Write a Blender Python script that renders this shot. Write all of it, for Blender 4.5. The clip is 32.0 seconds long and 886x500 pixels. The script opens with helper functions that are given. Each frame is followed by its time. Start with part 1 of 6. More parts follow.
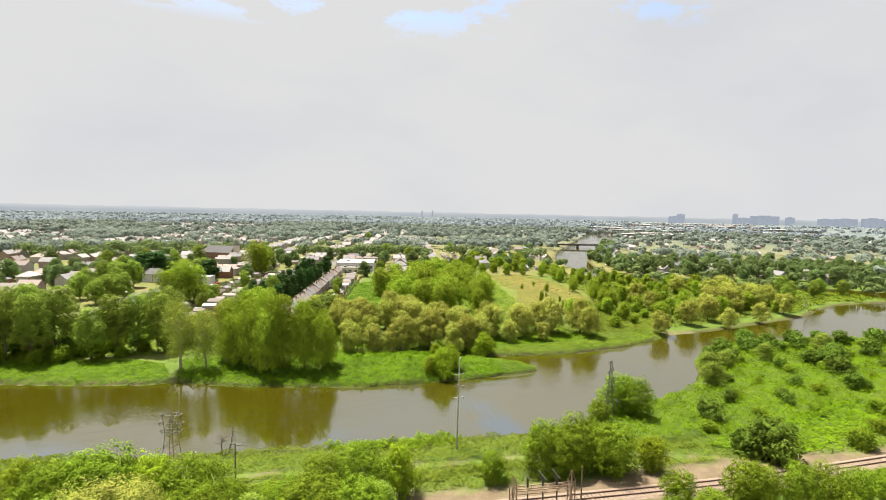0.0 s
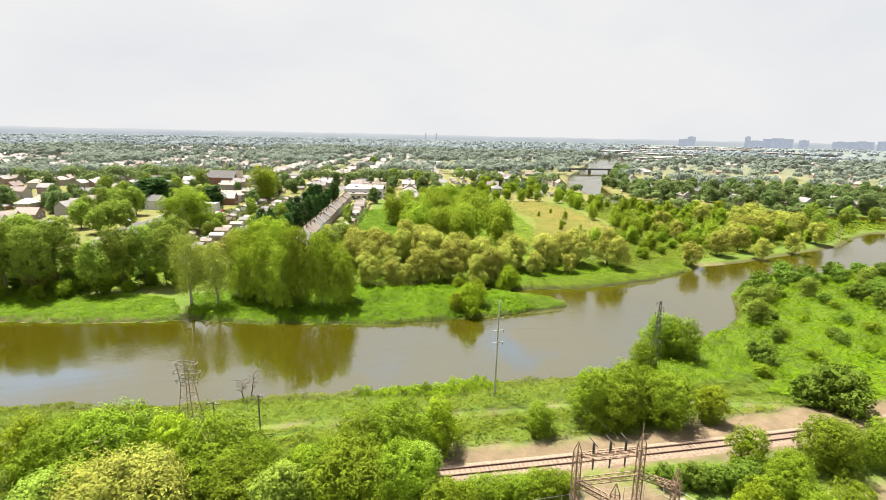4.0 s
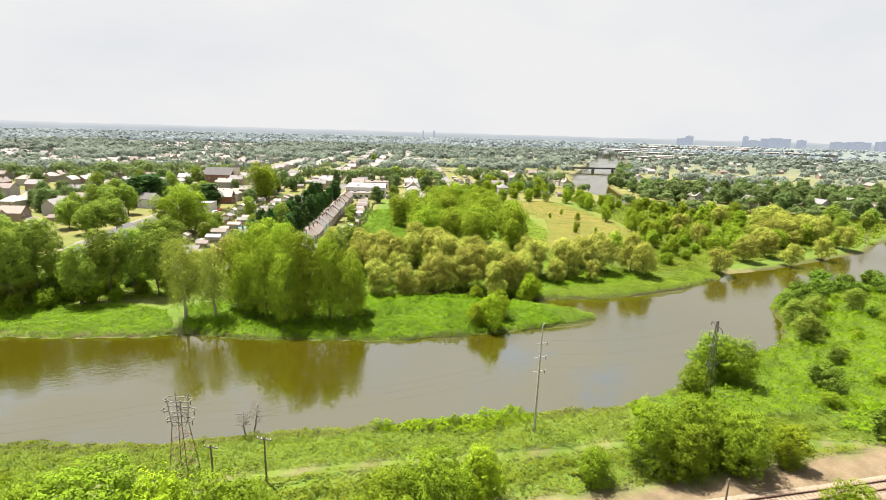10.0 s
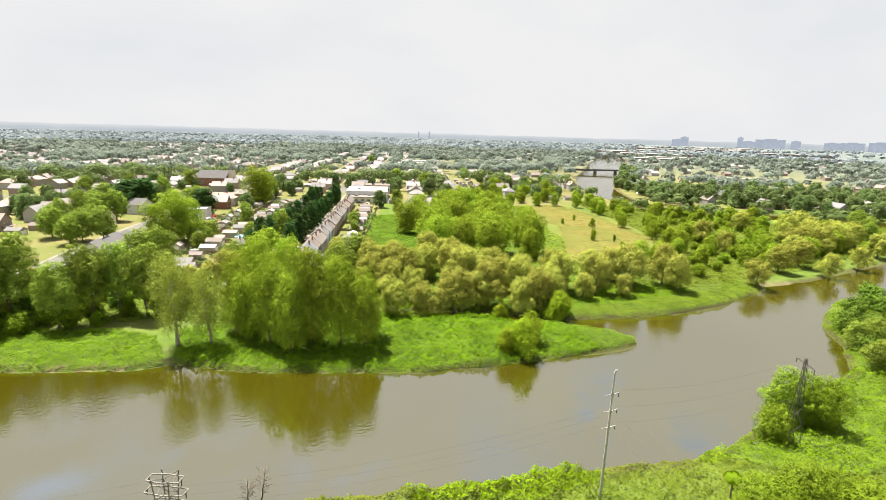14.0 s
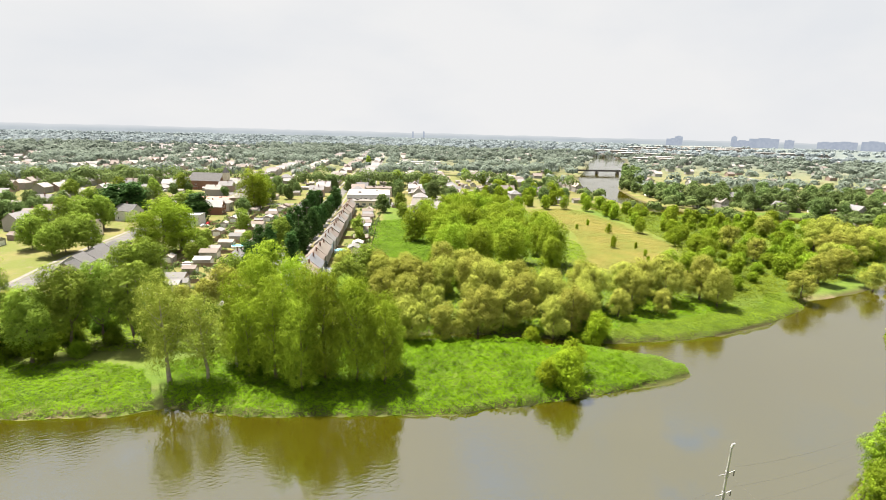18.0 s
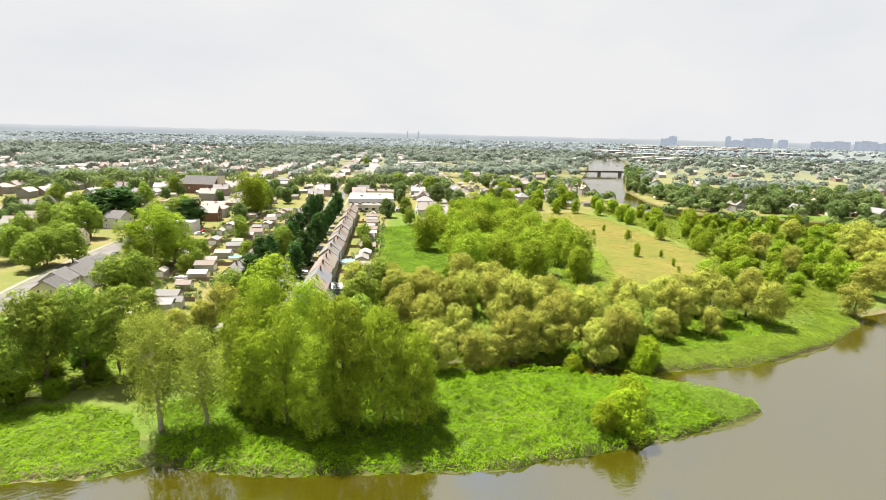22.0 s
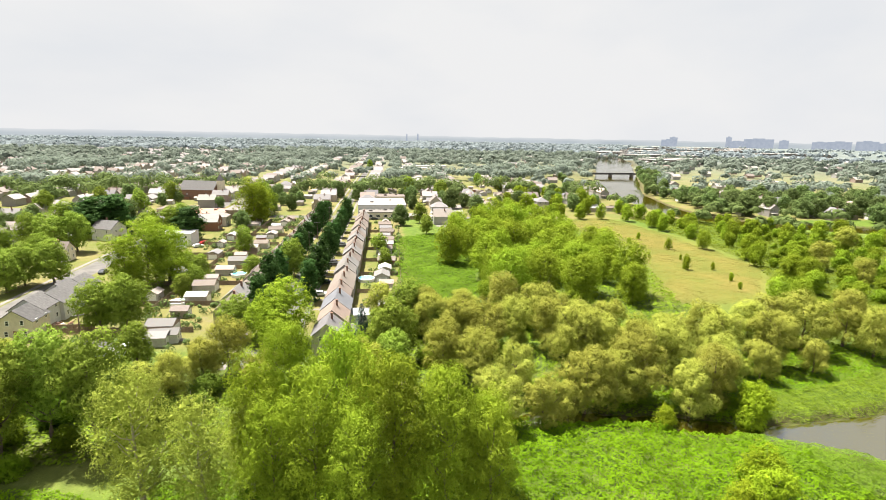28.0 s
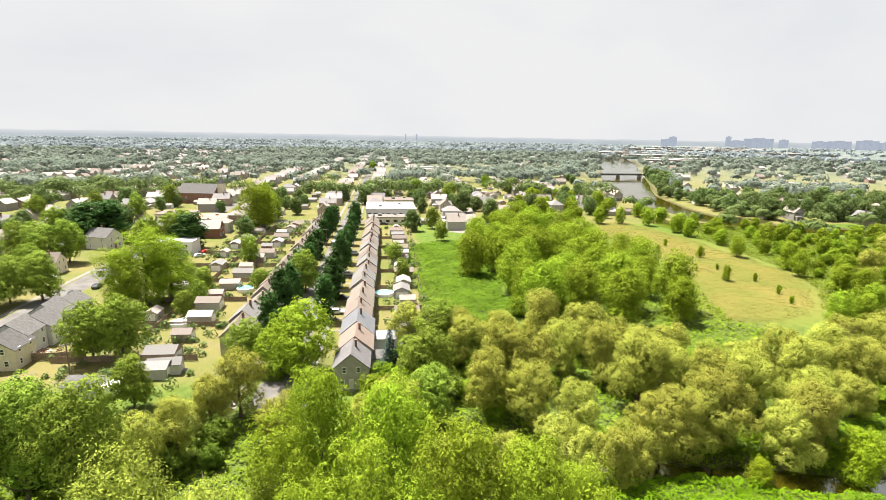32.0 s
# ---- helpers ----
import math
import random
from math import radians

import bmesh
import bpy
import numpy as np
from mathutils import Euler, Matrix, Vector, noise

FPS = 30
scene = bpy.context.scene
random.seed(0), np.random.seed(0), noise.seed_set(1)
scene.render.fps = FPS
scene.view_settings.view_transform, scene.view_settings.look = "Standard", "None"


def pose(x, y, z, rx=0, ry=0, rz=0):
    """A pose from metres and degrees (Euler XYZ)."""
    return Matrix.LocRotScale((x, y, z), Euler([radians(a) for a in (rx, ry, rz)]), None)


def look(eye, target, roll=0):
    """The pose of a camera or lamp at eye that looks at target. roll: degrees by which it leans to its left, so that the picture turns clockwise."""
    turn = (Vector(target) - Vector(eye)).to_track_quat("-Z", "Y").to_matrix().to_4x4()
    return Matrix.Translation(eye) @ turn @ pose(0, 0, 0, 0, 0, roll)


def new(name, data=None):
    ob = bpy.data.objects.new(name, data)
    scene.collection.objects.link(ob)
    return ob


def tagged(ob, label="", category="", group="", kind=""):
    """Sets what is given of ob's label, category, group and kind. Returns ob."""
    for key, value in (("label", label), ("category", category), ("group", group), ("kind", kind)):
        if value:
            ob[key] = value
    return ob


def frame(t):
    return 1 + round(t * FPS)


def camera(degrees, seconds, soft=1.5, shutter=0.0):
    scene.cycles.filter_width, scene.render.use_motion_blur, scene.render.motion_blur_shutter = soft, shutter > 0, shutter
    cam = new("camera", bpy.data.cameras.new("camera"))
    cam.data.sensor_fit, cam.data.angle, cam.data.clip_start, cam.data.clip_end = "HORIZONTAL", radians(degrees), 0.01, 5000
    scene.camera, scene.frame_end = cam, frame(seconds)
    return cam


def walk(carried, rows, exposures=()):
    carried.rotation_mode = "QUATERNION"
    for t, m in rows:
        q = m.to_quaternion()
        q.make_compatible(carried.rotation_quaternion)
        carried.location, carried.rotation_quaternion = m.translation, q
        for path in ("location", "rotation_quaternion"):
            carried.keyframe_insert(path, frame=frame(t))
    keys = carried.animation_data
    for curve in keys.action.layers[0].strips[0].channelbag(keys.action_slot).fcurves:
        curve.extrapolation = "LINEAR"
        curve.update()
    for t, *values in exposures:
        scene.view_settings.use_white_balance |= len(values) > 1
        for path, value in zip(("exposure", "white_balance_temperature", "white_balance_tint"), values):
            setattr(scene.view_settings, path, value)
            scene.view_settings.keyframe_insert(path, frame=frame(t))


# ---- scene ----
cam = camera(82.0, 32.0, soft=0.9)
PATH = [
    (0, (0.62, -6.405, 51.754), (1.463, -4.598, 51.607), 1.1),
    (0.5, (0.695, -4.168, 51.722), (1.536, -2.372, 51.461), 1.1),
    (1, (0.835, -1.908, 51.744), (1.665, -0.137, 51.326), 1.1),
    (1.5, (0.963, 0.263, 51.761), (1.791, 2.03, 51.32), 1.1),
    (2, (0.951, 2.363, 51.758), (1.777, 4.13, 51.316), 1.2),
    (2.5, (0.809, 4.416, 51.752), (1.634, 6.183, 51.309), 1.2),
    (3, (0.56, 6.296, 51.749), (1.387, 8.063, 51.309), 1.2),
    (3.5, (0.281, 7.65, 51.746), (1.108, 9.418, 51.307), 1.2),
    (4, (0.042, 8.251, 51.733), (0.86, 10.022, 51.293), 1.1),
    (4.5, (-0.13, 8.41, 51.68), (0.672, 10.187, 51.236), 1.1),
    (6.5, (0.2, 9.388, 51.398), (1.01, 11.16, 50.948), 1.2),
    (7, (0.238, 10.374, 51.363), (1.082, 12.13, 50.914), 1.4),
    (7.5, (0.217, 11.994, 51.352), (1.077, 13.743, 50.902), 1.4),
    (8, (0.186, 14.097, 51.35), (1.039, 15.849, 50.9), 1.4),
    (8.5, (0.138, 16.445, 51.349), (0.981, 18.202, 50.899), 1.5),
    (9, (0.069, 18.837, 51.346), (0.906, 20.597, 50.897), 1.5),
    (9.5, (-0.035, 21.083, 51.354), (0.798, 22.845, 50.905), 1.5),
    (10, (-0.095, 23.276, 51.371), (0.736, 25.04, 50.922), 1.5),
    (10.5, (-0.104, 25.441, 51.389), (0.727, 27.204, 50.942), 1.5),
    (11, (-0.07, 27.582, 51.4), (0.76, 29.346, 50.952), 1.6),
    (11.5, (-0.008, 29.801, 51.461), (0.822, 31.565, 51.015), 1.5),
    (12, (0.045, 32.025, 51.515), (0.877, 33.788, 51.07), 1.5),
    (12.5, (0.076, 34.241, 51.569), (0.913, 36.002, 51.125), 1.5),
    (13, (0.074, 36.477, 51.613), (0.914, 38.237, 51.168), 1.6),
    (13.5, (0.018, 38.724, 51.648), (0.862, 40.481, 51.203), 1.5),
    (14, (-0.022, 40.966, 51.683), (0.827, 42.721, 51.238), 1.5),
    (14.5, (-0.033, 43.198, 51.733), (0.82, 44.952, 51.287), 1.4),
    (16.5, (-0.035, 52.207, 52.157), (0.826, 53.956, 51.71), 1.4),
    (17, (-0.05, 54.459, 52.222), (0.813, 56.208, 51.776), 1.3),
    (17.5, (-0.089, 56.659, 52.248), (0.778, 58.406, 51.801), 1.4),
    (18, (-0.122, 58.837, 52.276), (0.748, 60.582, 51.83), 1.4),
    (18.5, (-0.134, 61.019, 52.3), (0.738, 62.763, 51.855), 1.3),
    (19, (-0.119, 63.181, 52.343), (0.758, 64.923, 51.898), 1.3),
    (19.5, (-0.087, 65.375, 52.376), (0.791, 67.115, 51.93), 1.3),
    (20, (-0.086, 67.633, 52.407), (0.794, 69.373, 51.962), 1.3),
    (20.5, (-0.128, 69.909, 52.438), (0.756, 71.647, 51.994), 1.3),
    (21, (-0.214, 72.18, 52.452), (0.671, 73.918, 52.009), 1.3),
    (21.5, (-0.255, 74.457, 52.454), (0.631, 76.194, 52.01), 1.4),
    (22, (-0.326, 76.728, 52.456), (0.564, 78.463, 52.012), 1.3),
    (22.5, (-0.406, 78.962, 52.466), (0.485, 80.697, 52.022), 1.3),
    (23, (-0.466, 81.157, 52.478), (0.427, 82.89, 52.034), 1.3),
    (23.5, (-0.372, 83.385, 52.466), (0.522, 85.118, 52.022), 1.3),
    (24, (-0.21, 85.626, 52.449), (0.686, 87.358, 52.006), 1.3),
    (24.5, (-0.048, 87.904, 52.418), (0.846, 89.637, 51.974), 1.2),
    (25, (0.072, 90.08, 52.368), (0.966, 91.813, 51.925), 1.1),
    (27.5, (0.428, 100.327, 51.66), (1.322, 102.062, 51.225), 1.0),
    (28, (0.376, 102.421, 51.627), (1.271, 104.156, 51.191), 1.0),
    (28.5, (0.255, 104.539, 51.653), (1.15, 106.275, 51.219), 0.9),
    (29, (0.024, 106.667, 51.694), (0.919, 108.402, 51.26), 0.8),
    (29.5, (-0.24, 108.819, 51.747), (0.656, 110.553, 51.311), 0.8),
    (30, (-0.426, 110.992, 51.799), (0.472, 112.725, 51.363), 0.8),
    (30.5, (-0.487, 113.171, 51.846), (0.412, 114.903, 51.409), 0.9),
    (31, (-0.482, 115.338, 51.896), (0.418, 117.069, 51.459), 0.8),
    (31.5, (-0.431, 117.487, 51.946), (0.469, 119.218, 51.509), 0.8),
    (32, (-0.345, 119.631, 51.994), (0.556, 121.363, 51.558), 0.9),
]
walk(cam, [(t, look(eye, target, roll)) for t, eye, target, roll in PATH],
     [(0.0, 1.62), (0.5, 1.71), (1.2, 1.84), (32.0, 1.84)])

# ---- world, sun ----
SUN_EL, SUN_AZ = 67.0, 340.0          # degrees; azimuth clockwise from +y
world = bpy.data.worlds.new("world")
scene.world = world
world.use_nodes = True
wn, wl = world.node_tree.nodes, world.node_tree.links
wn.clear()
w_out = wn.new("ShaderNodeOutputWorld")
w_bg = wn.new("ShaderNodeBackground")
w_sky = wn.new("ShaderNodeTexSky")
w_sky.sky_type, w_sky.sun_disc = "NISHITA", False
w_sky.sun_elevation, w_sky.sun_rotation = radians(SUN_EL), radians(SUN_AZ)
w_co = wn.new("ShaderNodeTexCoord")
w_map = wn.new("ShaderNodeMapping")
w_map.inputs["Scale"].default_value = (1.0, 1.6, 3.0)
w_noise = wn.new("ShaderNodeTexNoise")
w_noise.inputs["Scale"].default_value, w_noise.inputs["Detail"].default_value = 5.5, 10
w_noise.inputs["Roughness"].default_value = 0.62
w_sep = wn.new("ShaderNodeSeparateXYZ")
w_ramp = wn.new("ShaderNodeMapRange")
w_ramp.inputs["From Min"].default_value, w_ramp.inputs["From Max"].default_value = 0.37, 0.47
w_ramp.inputs["To Min"].default_value = 0.3
w_low = wn.new("ShaderNodeMapRange")
w_low.inputs["From Min"].default_value, w_low.inputs["From Max"].default_value = 0.31, 0.37
w_low.inputs["To Min"].default_value, w_low.inputs["To Max"].default_value = 1.0, 0.0
w_max = wn.new("ShaderNodeMath")
w_max.operation = "MAXIMUM"
w_scale = wn.new("ShaderNodeVectorMath")
w_scale.operation = "SCALE"
w_scale.inputs["Scale"].default_value = 0.085
w_tone = wn.new("ShaderNodeTexNoise")
w_tone.inputs["Scale"].default_value, w_tone.inputs["Detail"].default_value = 1.7, 5
w_cloud = wn.new("ShaderNodeMix")
w_cloud.data_type = "RGBA"
w_cloud.inputs[6].default_value, w_cloud.inputs[7].default_value = (0.221, 0.226, 0.234, 1), (0.242, 0.242, 0.243, 1)
w_mix = wn.new("ShaderNodeMix")
w_mix.data_type = "RGBA"
w_tr = wn.new("ShaderNodeMapRange")
w_tr.inputs["From Min"].default_value, w_tr.inputs["From Max"].default_value = 0.32, 0.52
wl.new(w_co.outputs["Generated"], w_map.inputs["Vector"])
wl.new(w_map.outputs["Vector"], w_noise.inputs["Vector"])
wl.new(w_map.outputs["Vector"], w_tone.inputs["Vector"])
wl.new(w_co.outputs["Generated"], w_sep.inputs[0])
wl.new(w_noise.outputs["Fac"], w_ramp.inputs["Value"])
wl.new(w_sep.outputs["Z"], w_low.inputs["Value"])
wl.new(w_ramp.outputs["Result"], w_max.inputs[0])
wl.new(w_low.outputs["Result"], w_max.inputs[1])
wl.new(w_sky.outputs["Color"], w_scale.inputs[0])
wl.new(w_tone.outputs["Fac"], w_tr.inputs["Value"])
wl.new(w_tr.outputs["Result"], w_cloud.inputs[0])
wl.new(w_max.outputs[0], w_mix.inputs[0])
wl.new(w_scale.outputs[0], w_mix.inputs[6])
wl.new(w_cloud.outputs[2], w_mix.inputs[7])
wl.new(w_mix.outputs[2], w_bg.inputs["Color"])
wl.new(w_bg.outputs[0], w_out.inputs[0])

sun = new("sun", bpy.data.lights.new("sun", "SUN"))
sun.data.energy, sun.data.angle, sun.data.color = 5.0, radians(1.5), (1.0, 0.95, 0.86)
_az, _el = radians(SUN_AZ), radians(SUN_EL)
_d = Vector((math.sin(_az) * math.cos(_el), math.cos(_az) * math.cos(_el), math.sin(_el)))
sun.matrix_world = look(_d * 300, (0, 0, 0))

# ---- materials ----
MATS = {}


def material(name, build):
    if name not in MATS:
        m = bpy.data.materials.new(name)
        m.use_nodes = True
        nt = m.node_tree
        nt.nodes.clear()
        build(nt, nt.nodes.new("ShaderNodeOutputMaterial"))
        MATS[name] = m
    return MATS[name]


def nd(nt, kind, **ins):
    n = nt.nodes.new(kind)
    for k, v in ins.items():
        n.inputs[k.replace("_", " ")].default_value = v
    return n


def mixc(nt, fac, a, b):
    n = nt.nodes.new("ShaderNodeMix")
    n.data_type = "RGBA"
    for i, v in ((0, fac), (6, a), (7, b)):
        if isinstance(v, (int, float)):
            n.inputs[i].default_value = v
        elif isinstance(v, tuple):
            n.inputs[i].default_value = (*v, 1)
        else:
            nt.links.new(v, n.inputs[i])
    return n.outputs[2]


def ramp(nt, val, lo, hi, a=0.0, b=1.0):
    n = nd(nt, "ShaderNodeMapRange", From_Min=lo, From_Max=hi, To_Min=a, To_Max=b)
    nt.links.new(val, n.inputs["Value"])
    return n.outputs[0]


def noise_at(nt, scale, detail=4, vec=None, rough=0.55):
    n = nd(nt, "ShaderNodeTexNoise", Scale=scale, Detail=detail, Roughness=rough)
    if vec is None:
        vec = nt.nodes.new("ShaderNodeTexCoord").outputs["Object"]
    nt.links.new(vec, n.inputs["Vector"])
    return n.outputs["Fac"]


def bump(nt, height, strength=0.4, dist=0.05):
    n = nd(nt, "ShaderNodeBump", Strength=strength, Distance=dist)
    nt.links.new(height, n.inputs["Height"])
    return n.outputs[0]


def surface(nt, out, color, rough=0.8, normal=None, metal=0.0):
    p = nd(nt, "ShaderNodeBsdfPrincipled", Roughness=rough, Metallic=metal)
    if rough > 0.6:
        p.inputs["Specular IOR Level"].default_value = 0.15
    if isinstance(color, tuple):
        p.inputs["Base Color"].default_value = (*color, 1)
    else:
        nt.links.new(color, p.inputs["Base Color"])
    if normal is not None:
        nt.links.new(normal, p.inputs["Normal"])
    nt.links.new(p.outputs[0], out.inputs[0])
    return p


def plain(name, col, rough=0.8, scale=3.0, vary=0.25, metal=0.0, tint=0.0):
    """Painted, stained or weathered stuff: two scales of noise, and a tone of its own for each object."""
    def build(nt, out):
        a = tuple(c * (1 - vary) for c in col)
        b = tuple(min(1, c * (1 + vary)) for c in col)
        f = noise_at(nt, scale, 6)
        c = mixc(nt, ramp(nt, f, 0.3, 0.7), a, b)
        c = mixc(nt, ramp(nt, noise_at(nt, scale * 9, 3), 0.35, 0.75, 0, 0.35), c, tuple(x * 0.7 for x in col))
        if tint:
            oi = nt.nodes.new("ShaderNodeObjectInfo")
            hs = nd(nt, "ShaderNodeHueSaturation")
            nt.links.new(ramp(nt, oi.outputs["Random"], 0, 1, 1 - tint, 1 + tint), hs.inputs["Value"])
            nt.links.new(c, hs.inputs["Color"])
            c = hs.outputs[0]
        surface(nt, out, c, rough, bump(nt, f, 0.25, 0.03), metal)
    return material(name, build)


def palette(name, cols, rough=0.8, scale=2.0):
    """One colour of the list for each object, weathered."""
    def build(nt, out):
        oi = nt.nodes.new("ShaderNodeObjectInfo")
        r = nt.nodes.new("ShaderNodeValToRGB")
        r.color_ramp.interpolation = "CONSTANT"
        while len(r.color_ramp.elements) < len(cols):
            r.color_ramp.elements.new(0.5)
        for i, c in enumerate(cols):
            r.color_ramp.elements[i].position = i / len(cols)
            r.color_ramp.elements[i].color = (*c, 1)
        nt.links.new(oi.outputs["Random"], r.inputs[0])
        f = noise_at(nt, scale, 6)
        c = mixc(nt, ramp(nt, f, 0.35, 0.8, 0, 0.35), r.outputs[0], (0.18, 0.15, 0.12))
        surface(nt, out, c, rough, bump(nt, noise_at(nt, scale * 6, 3), 0.3, 0.03))
    return material(name, build)


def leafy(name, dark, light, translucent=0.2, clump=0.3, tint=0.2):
    """Leaves: a tone for every leaf spray, a broader dark drift that also paints shade between clumps, and one for each
    plant.
    """
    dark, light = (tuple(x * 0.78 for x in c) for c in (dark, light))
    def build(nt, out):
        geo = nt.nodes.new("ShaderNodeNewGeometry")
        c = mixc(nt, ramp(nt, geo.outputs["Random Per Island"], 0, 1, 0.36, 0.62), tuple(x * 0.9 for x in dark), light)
        # dark drift: uneven growth, deepened as painted shade between the leaf clumps
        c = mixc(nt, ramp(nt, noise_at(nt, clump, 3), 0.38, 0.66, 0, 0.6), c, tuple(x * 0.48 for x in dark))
        oi = nt.nodes.new("ShaderNodeObjectInfo")
        hs = nd(nt, "ShaderNodeHueSaturation")
        nt.links.new(ramp(nt, oi.outputs["Random"], 0, 1, 1 - tint, 1 + tint), hs.inputs["Value"])
        nt.links.new(ramp(nt, oi.outputs["Random"], 0, 1, 0.489, 0.509), hs.inputs["Hue"])
        nt.links.new(c, hs.inputs["Color"])
        p = nd(nt, "ShaderNodeBsdfPrincipled", Roughness=0.65)
        p.inputs["Specular IOR Level"].default_value = 0.04
        tr = nd(nt, "ShaderNodeBsdfTranslucent")
        mx = nd(nt, "ShaderNodeMixShader", Fac=translucent)
        nt.links.new(hs.outputs[0], p.inputs["Base Color"])
        nt.links.new(hs.outputs[0], tr.inputs["Color"])
        nt.links.new(p.outputs[0], mx.inputs[1])
        nt.links.new(tr.outputs[0], mx.inputs[2])
        nt.links.new(mx.outputs[0], out.inputs[0])
    return material(name, build)


def _ground(nt, out):
    co = nt.nodes.new("ShaderNodeTexCoord").outputs["Object"]
    big, mid, fine = noise_at(nt, 0.05, 5, co), noise_at(nt, 0.4, 5, co), noise_at(nt, 3.0, 4, co)
    def att(n):
        a = nt.nodes.new("ShaderNodeAttribute")
        a.attribute_name = n
        return a.outputs["Fac"]
    grass = mixc(nt, ramp(nt, mid, 0.3, 0.7), (0.047, 0.085, 0.010), (0.098, 0.149, 0.017))
    grass = mixc(nt, ramp(nt, big, 0.45, 0.7, 0, 0.5), grass, (0.128, 0.153, 0.025))
    dry = mixc(nt, ramp(nt, mid, 0.3, 0.72), (0.13, 0.12, 0.022), (0.20, 0.16, 0.045))
    dry = mixc(nt, ramp(nt, big, 0.44, 0.64, 0, 0.7), dry, (0.10, 0.13, 0.02))
    dirt = mixc(nt, ramp(nt, mid, 0.3, 0.7), (0.106, 0.075, 0.048), (0.170, 0.123, 0.081))
    lawn = mixc(nt, ramp(nt, big, 0.40, 0.60), (0.106, 0.119, 0.026), (0.159, 0.136, 0.049))
    lawn = mixc(nt, ramp(nt, mid, 0.55, 0.7, 0, 0.7), lawn, (0.146, 0.119, 0.086))
    # darker floor tone: the shade under the woods is painted into the ground
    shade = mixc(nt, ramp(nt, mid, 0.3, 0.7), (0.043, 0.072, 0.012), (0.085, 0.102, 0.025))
    c = mixc(nt, att("town"), grass, lawn)
    c = mixc(nt, att("dry"), c, dry)
    # grey-blue far land, its haze mixed into the ground colour
    hazy_land = mixc(nt, ramp(nt, noise_at(nt, 0.006, 4, co), 0.4, 0.6), (0.102, 0.123, 0.119), (0.140, 0.157, 0.153))
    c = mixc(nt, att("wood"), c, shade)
    c = mixc(nt, att("far"), c, hazy_land)
    c = mixc(nt, att("mud"), c, (0.055, 0.044, 0.020))
    c = mixc(nt, att("dirt"), c, dirt)
    c = mixc(nt, ramp(nt, fine, 0.35, 0.75, 0, 0.4), c, (0.060, 0.064, 0.017))
    surface(nt, out, c, 0.95, bump(nt, fine, 0.6, 0.15))


def _water(nt, out):
    co = nt.nodes.new("ShaderNodeTexCoord").outputs["Object"]
    mp = nd(nt, "ShaderNodeMapping")
    mp.inputs["Scale"].default_value = (0.5, 1.0, 1.0)
    mp.inputs["Rotation"].default_value = (0, 0, 0.5)
    nt.links.new(co, mp.inputs["Vector"])
    w1 = noise_at(nt, 1.6, 3, mp.outputs[0])
    calm = ramp(nt, noise_at(nt, 0.035, 3, co), 0.40, 0.60, 0.003, 0.055)
    c = mixc(nt, ramp(nt, noise_at(nt, 0.02, 4, co), 0.35, 0.65), (0.033, 0.028, 0.001), (0.037, 0.032, 0.002))
    b = nd(nt, "ShaderNodeBump", Strength=1.0)
    nt.links.new(w1, b.inputs["Height"])
    nt.links.new(calm, b.inputs["Distance"])
    p = surface(nt, out, c, 0.04, b.outputs[0])
    p.inputs["IOR"].default_value = 3.5


M_GROUND = material("grassland", _ground)
M_WATER = material("river_water", _water)
M_BARK = plain("bark", (0.13, 0.10, 0.075), 0.95, 1.5, 0.4)
M_PALEBARK = plain("pale_bark", (0.30, 0.26, 0.20), 0.95, 1.5, 0.3)

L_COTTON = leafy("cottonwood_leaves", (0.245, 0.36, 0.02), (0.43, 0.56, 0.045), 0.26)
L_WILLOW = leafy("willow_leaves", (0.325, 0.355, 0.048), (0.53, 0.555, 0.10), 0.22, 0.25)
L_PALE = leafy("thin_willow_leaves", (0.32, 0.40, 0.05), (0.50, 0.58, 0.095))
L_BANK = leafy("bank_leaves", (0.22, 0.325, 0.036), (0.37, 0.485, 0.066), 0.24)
# bluer than the bank leaves: some haze is put into this colour
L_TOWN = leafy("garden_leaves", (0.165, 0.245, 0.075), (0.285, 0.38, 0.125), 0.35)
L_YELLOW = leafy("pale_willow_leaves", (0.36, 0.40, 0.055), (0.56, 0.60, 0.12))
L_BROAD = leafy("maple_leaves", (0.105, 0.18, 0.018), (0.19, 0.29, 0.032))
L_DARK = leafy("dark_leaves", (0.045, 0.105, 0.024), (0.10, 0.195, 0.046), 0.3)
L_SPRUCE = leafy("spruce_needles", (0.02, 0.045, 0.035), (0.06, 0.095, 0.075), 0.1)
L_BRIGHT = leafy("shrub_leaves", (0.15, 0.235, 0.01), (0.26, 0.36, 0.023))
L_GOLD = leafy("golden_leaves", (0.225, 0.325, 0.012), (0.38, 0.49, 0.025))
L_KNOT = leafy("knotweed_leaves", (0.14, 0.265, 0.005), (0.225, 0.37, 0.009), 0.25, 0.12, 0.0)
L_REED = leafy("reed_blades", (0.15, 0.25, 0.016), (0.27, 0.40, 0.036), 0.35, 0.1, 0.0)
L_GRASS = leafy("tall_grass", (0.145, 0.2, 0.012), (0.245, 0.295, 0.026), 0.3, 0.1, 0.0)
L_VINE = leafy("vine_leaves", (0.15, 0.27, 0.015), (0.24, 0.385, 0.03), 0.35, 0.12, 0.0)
# distance haze is painted into these two leaf colours, greyer then blue-grey
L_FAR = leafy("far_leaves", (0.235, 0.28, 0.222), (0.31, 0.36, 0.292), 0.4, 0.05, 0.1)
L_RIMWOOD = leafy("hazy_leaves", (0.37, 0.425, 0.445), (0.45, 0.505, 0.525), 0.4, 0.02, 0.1)

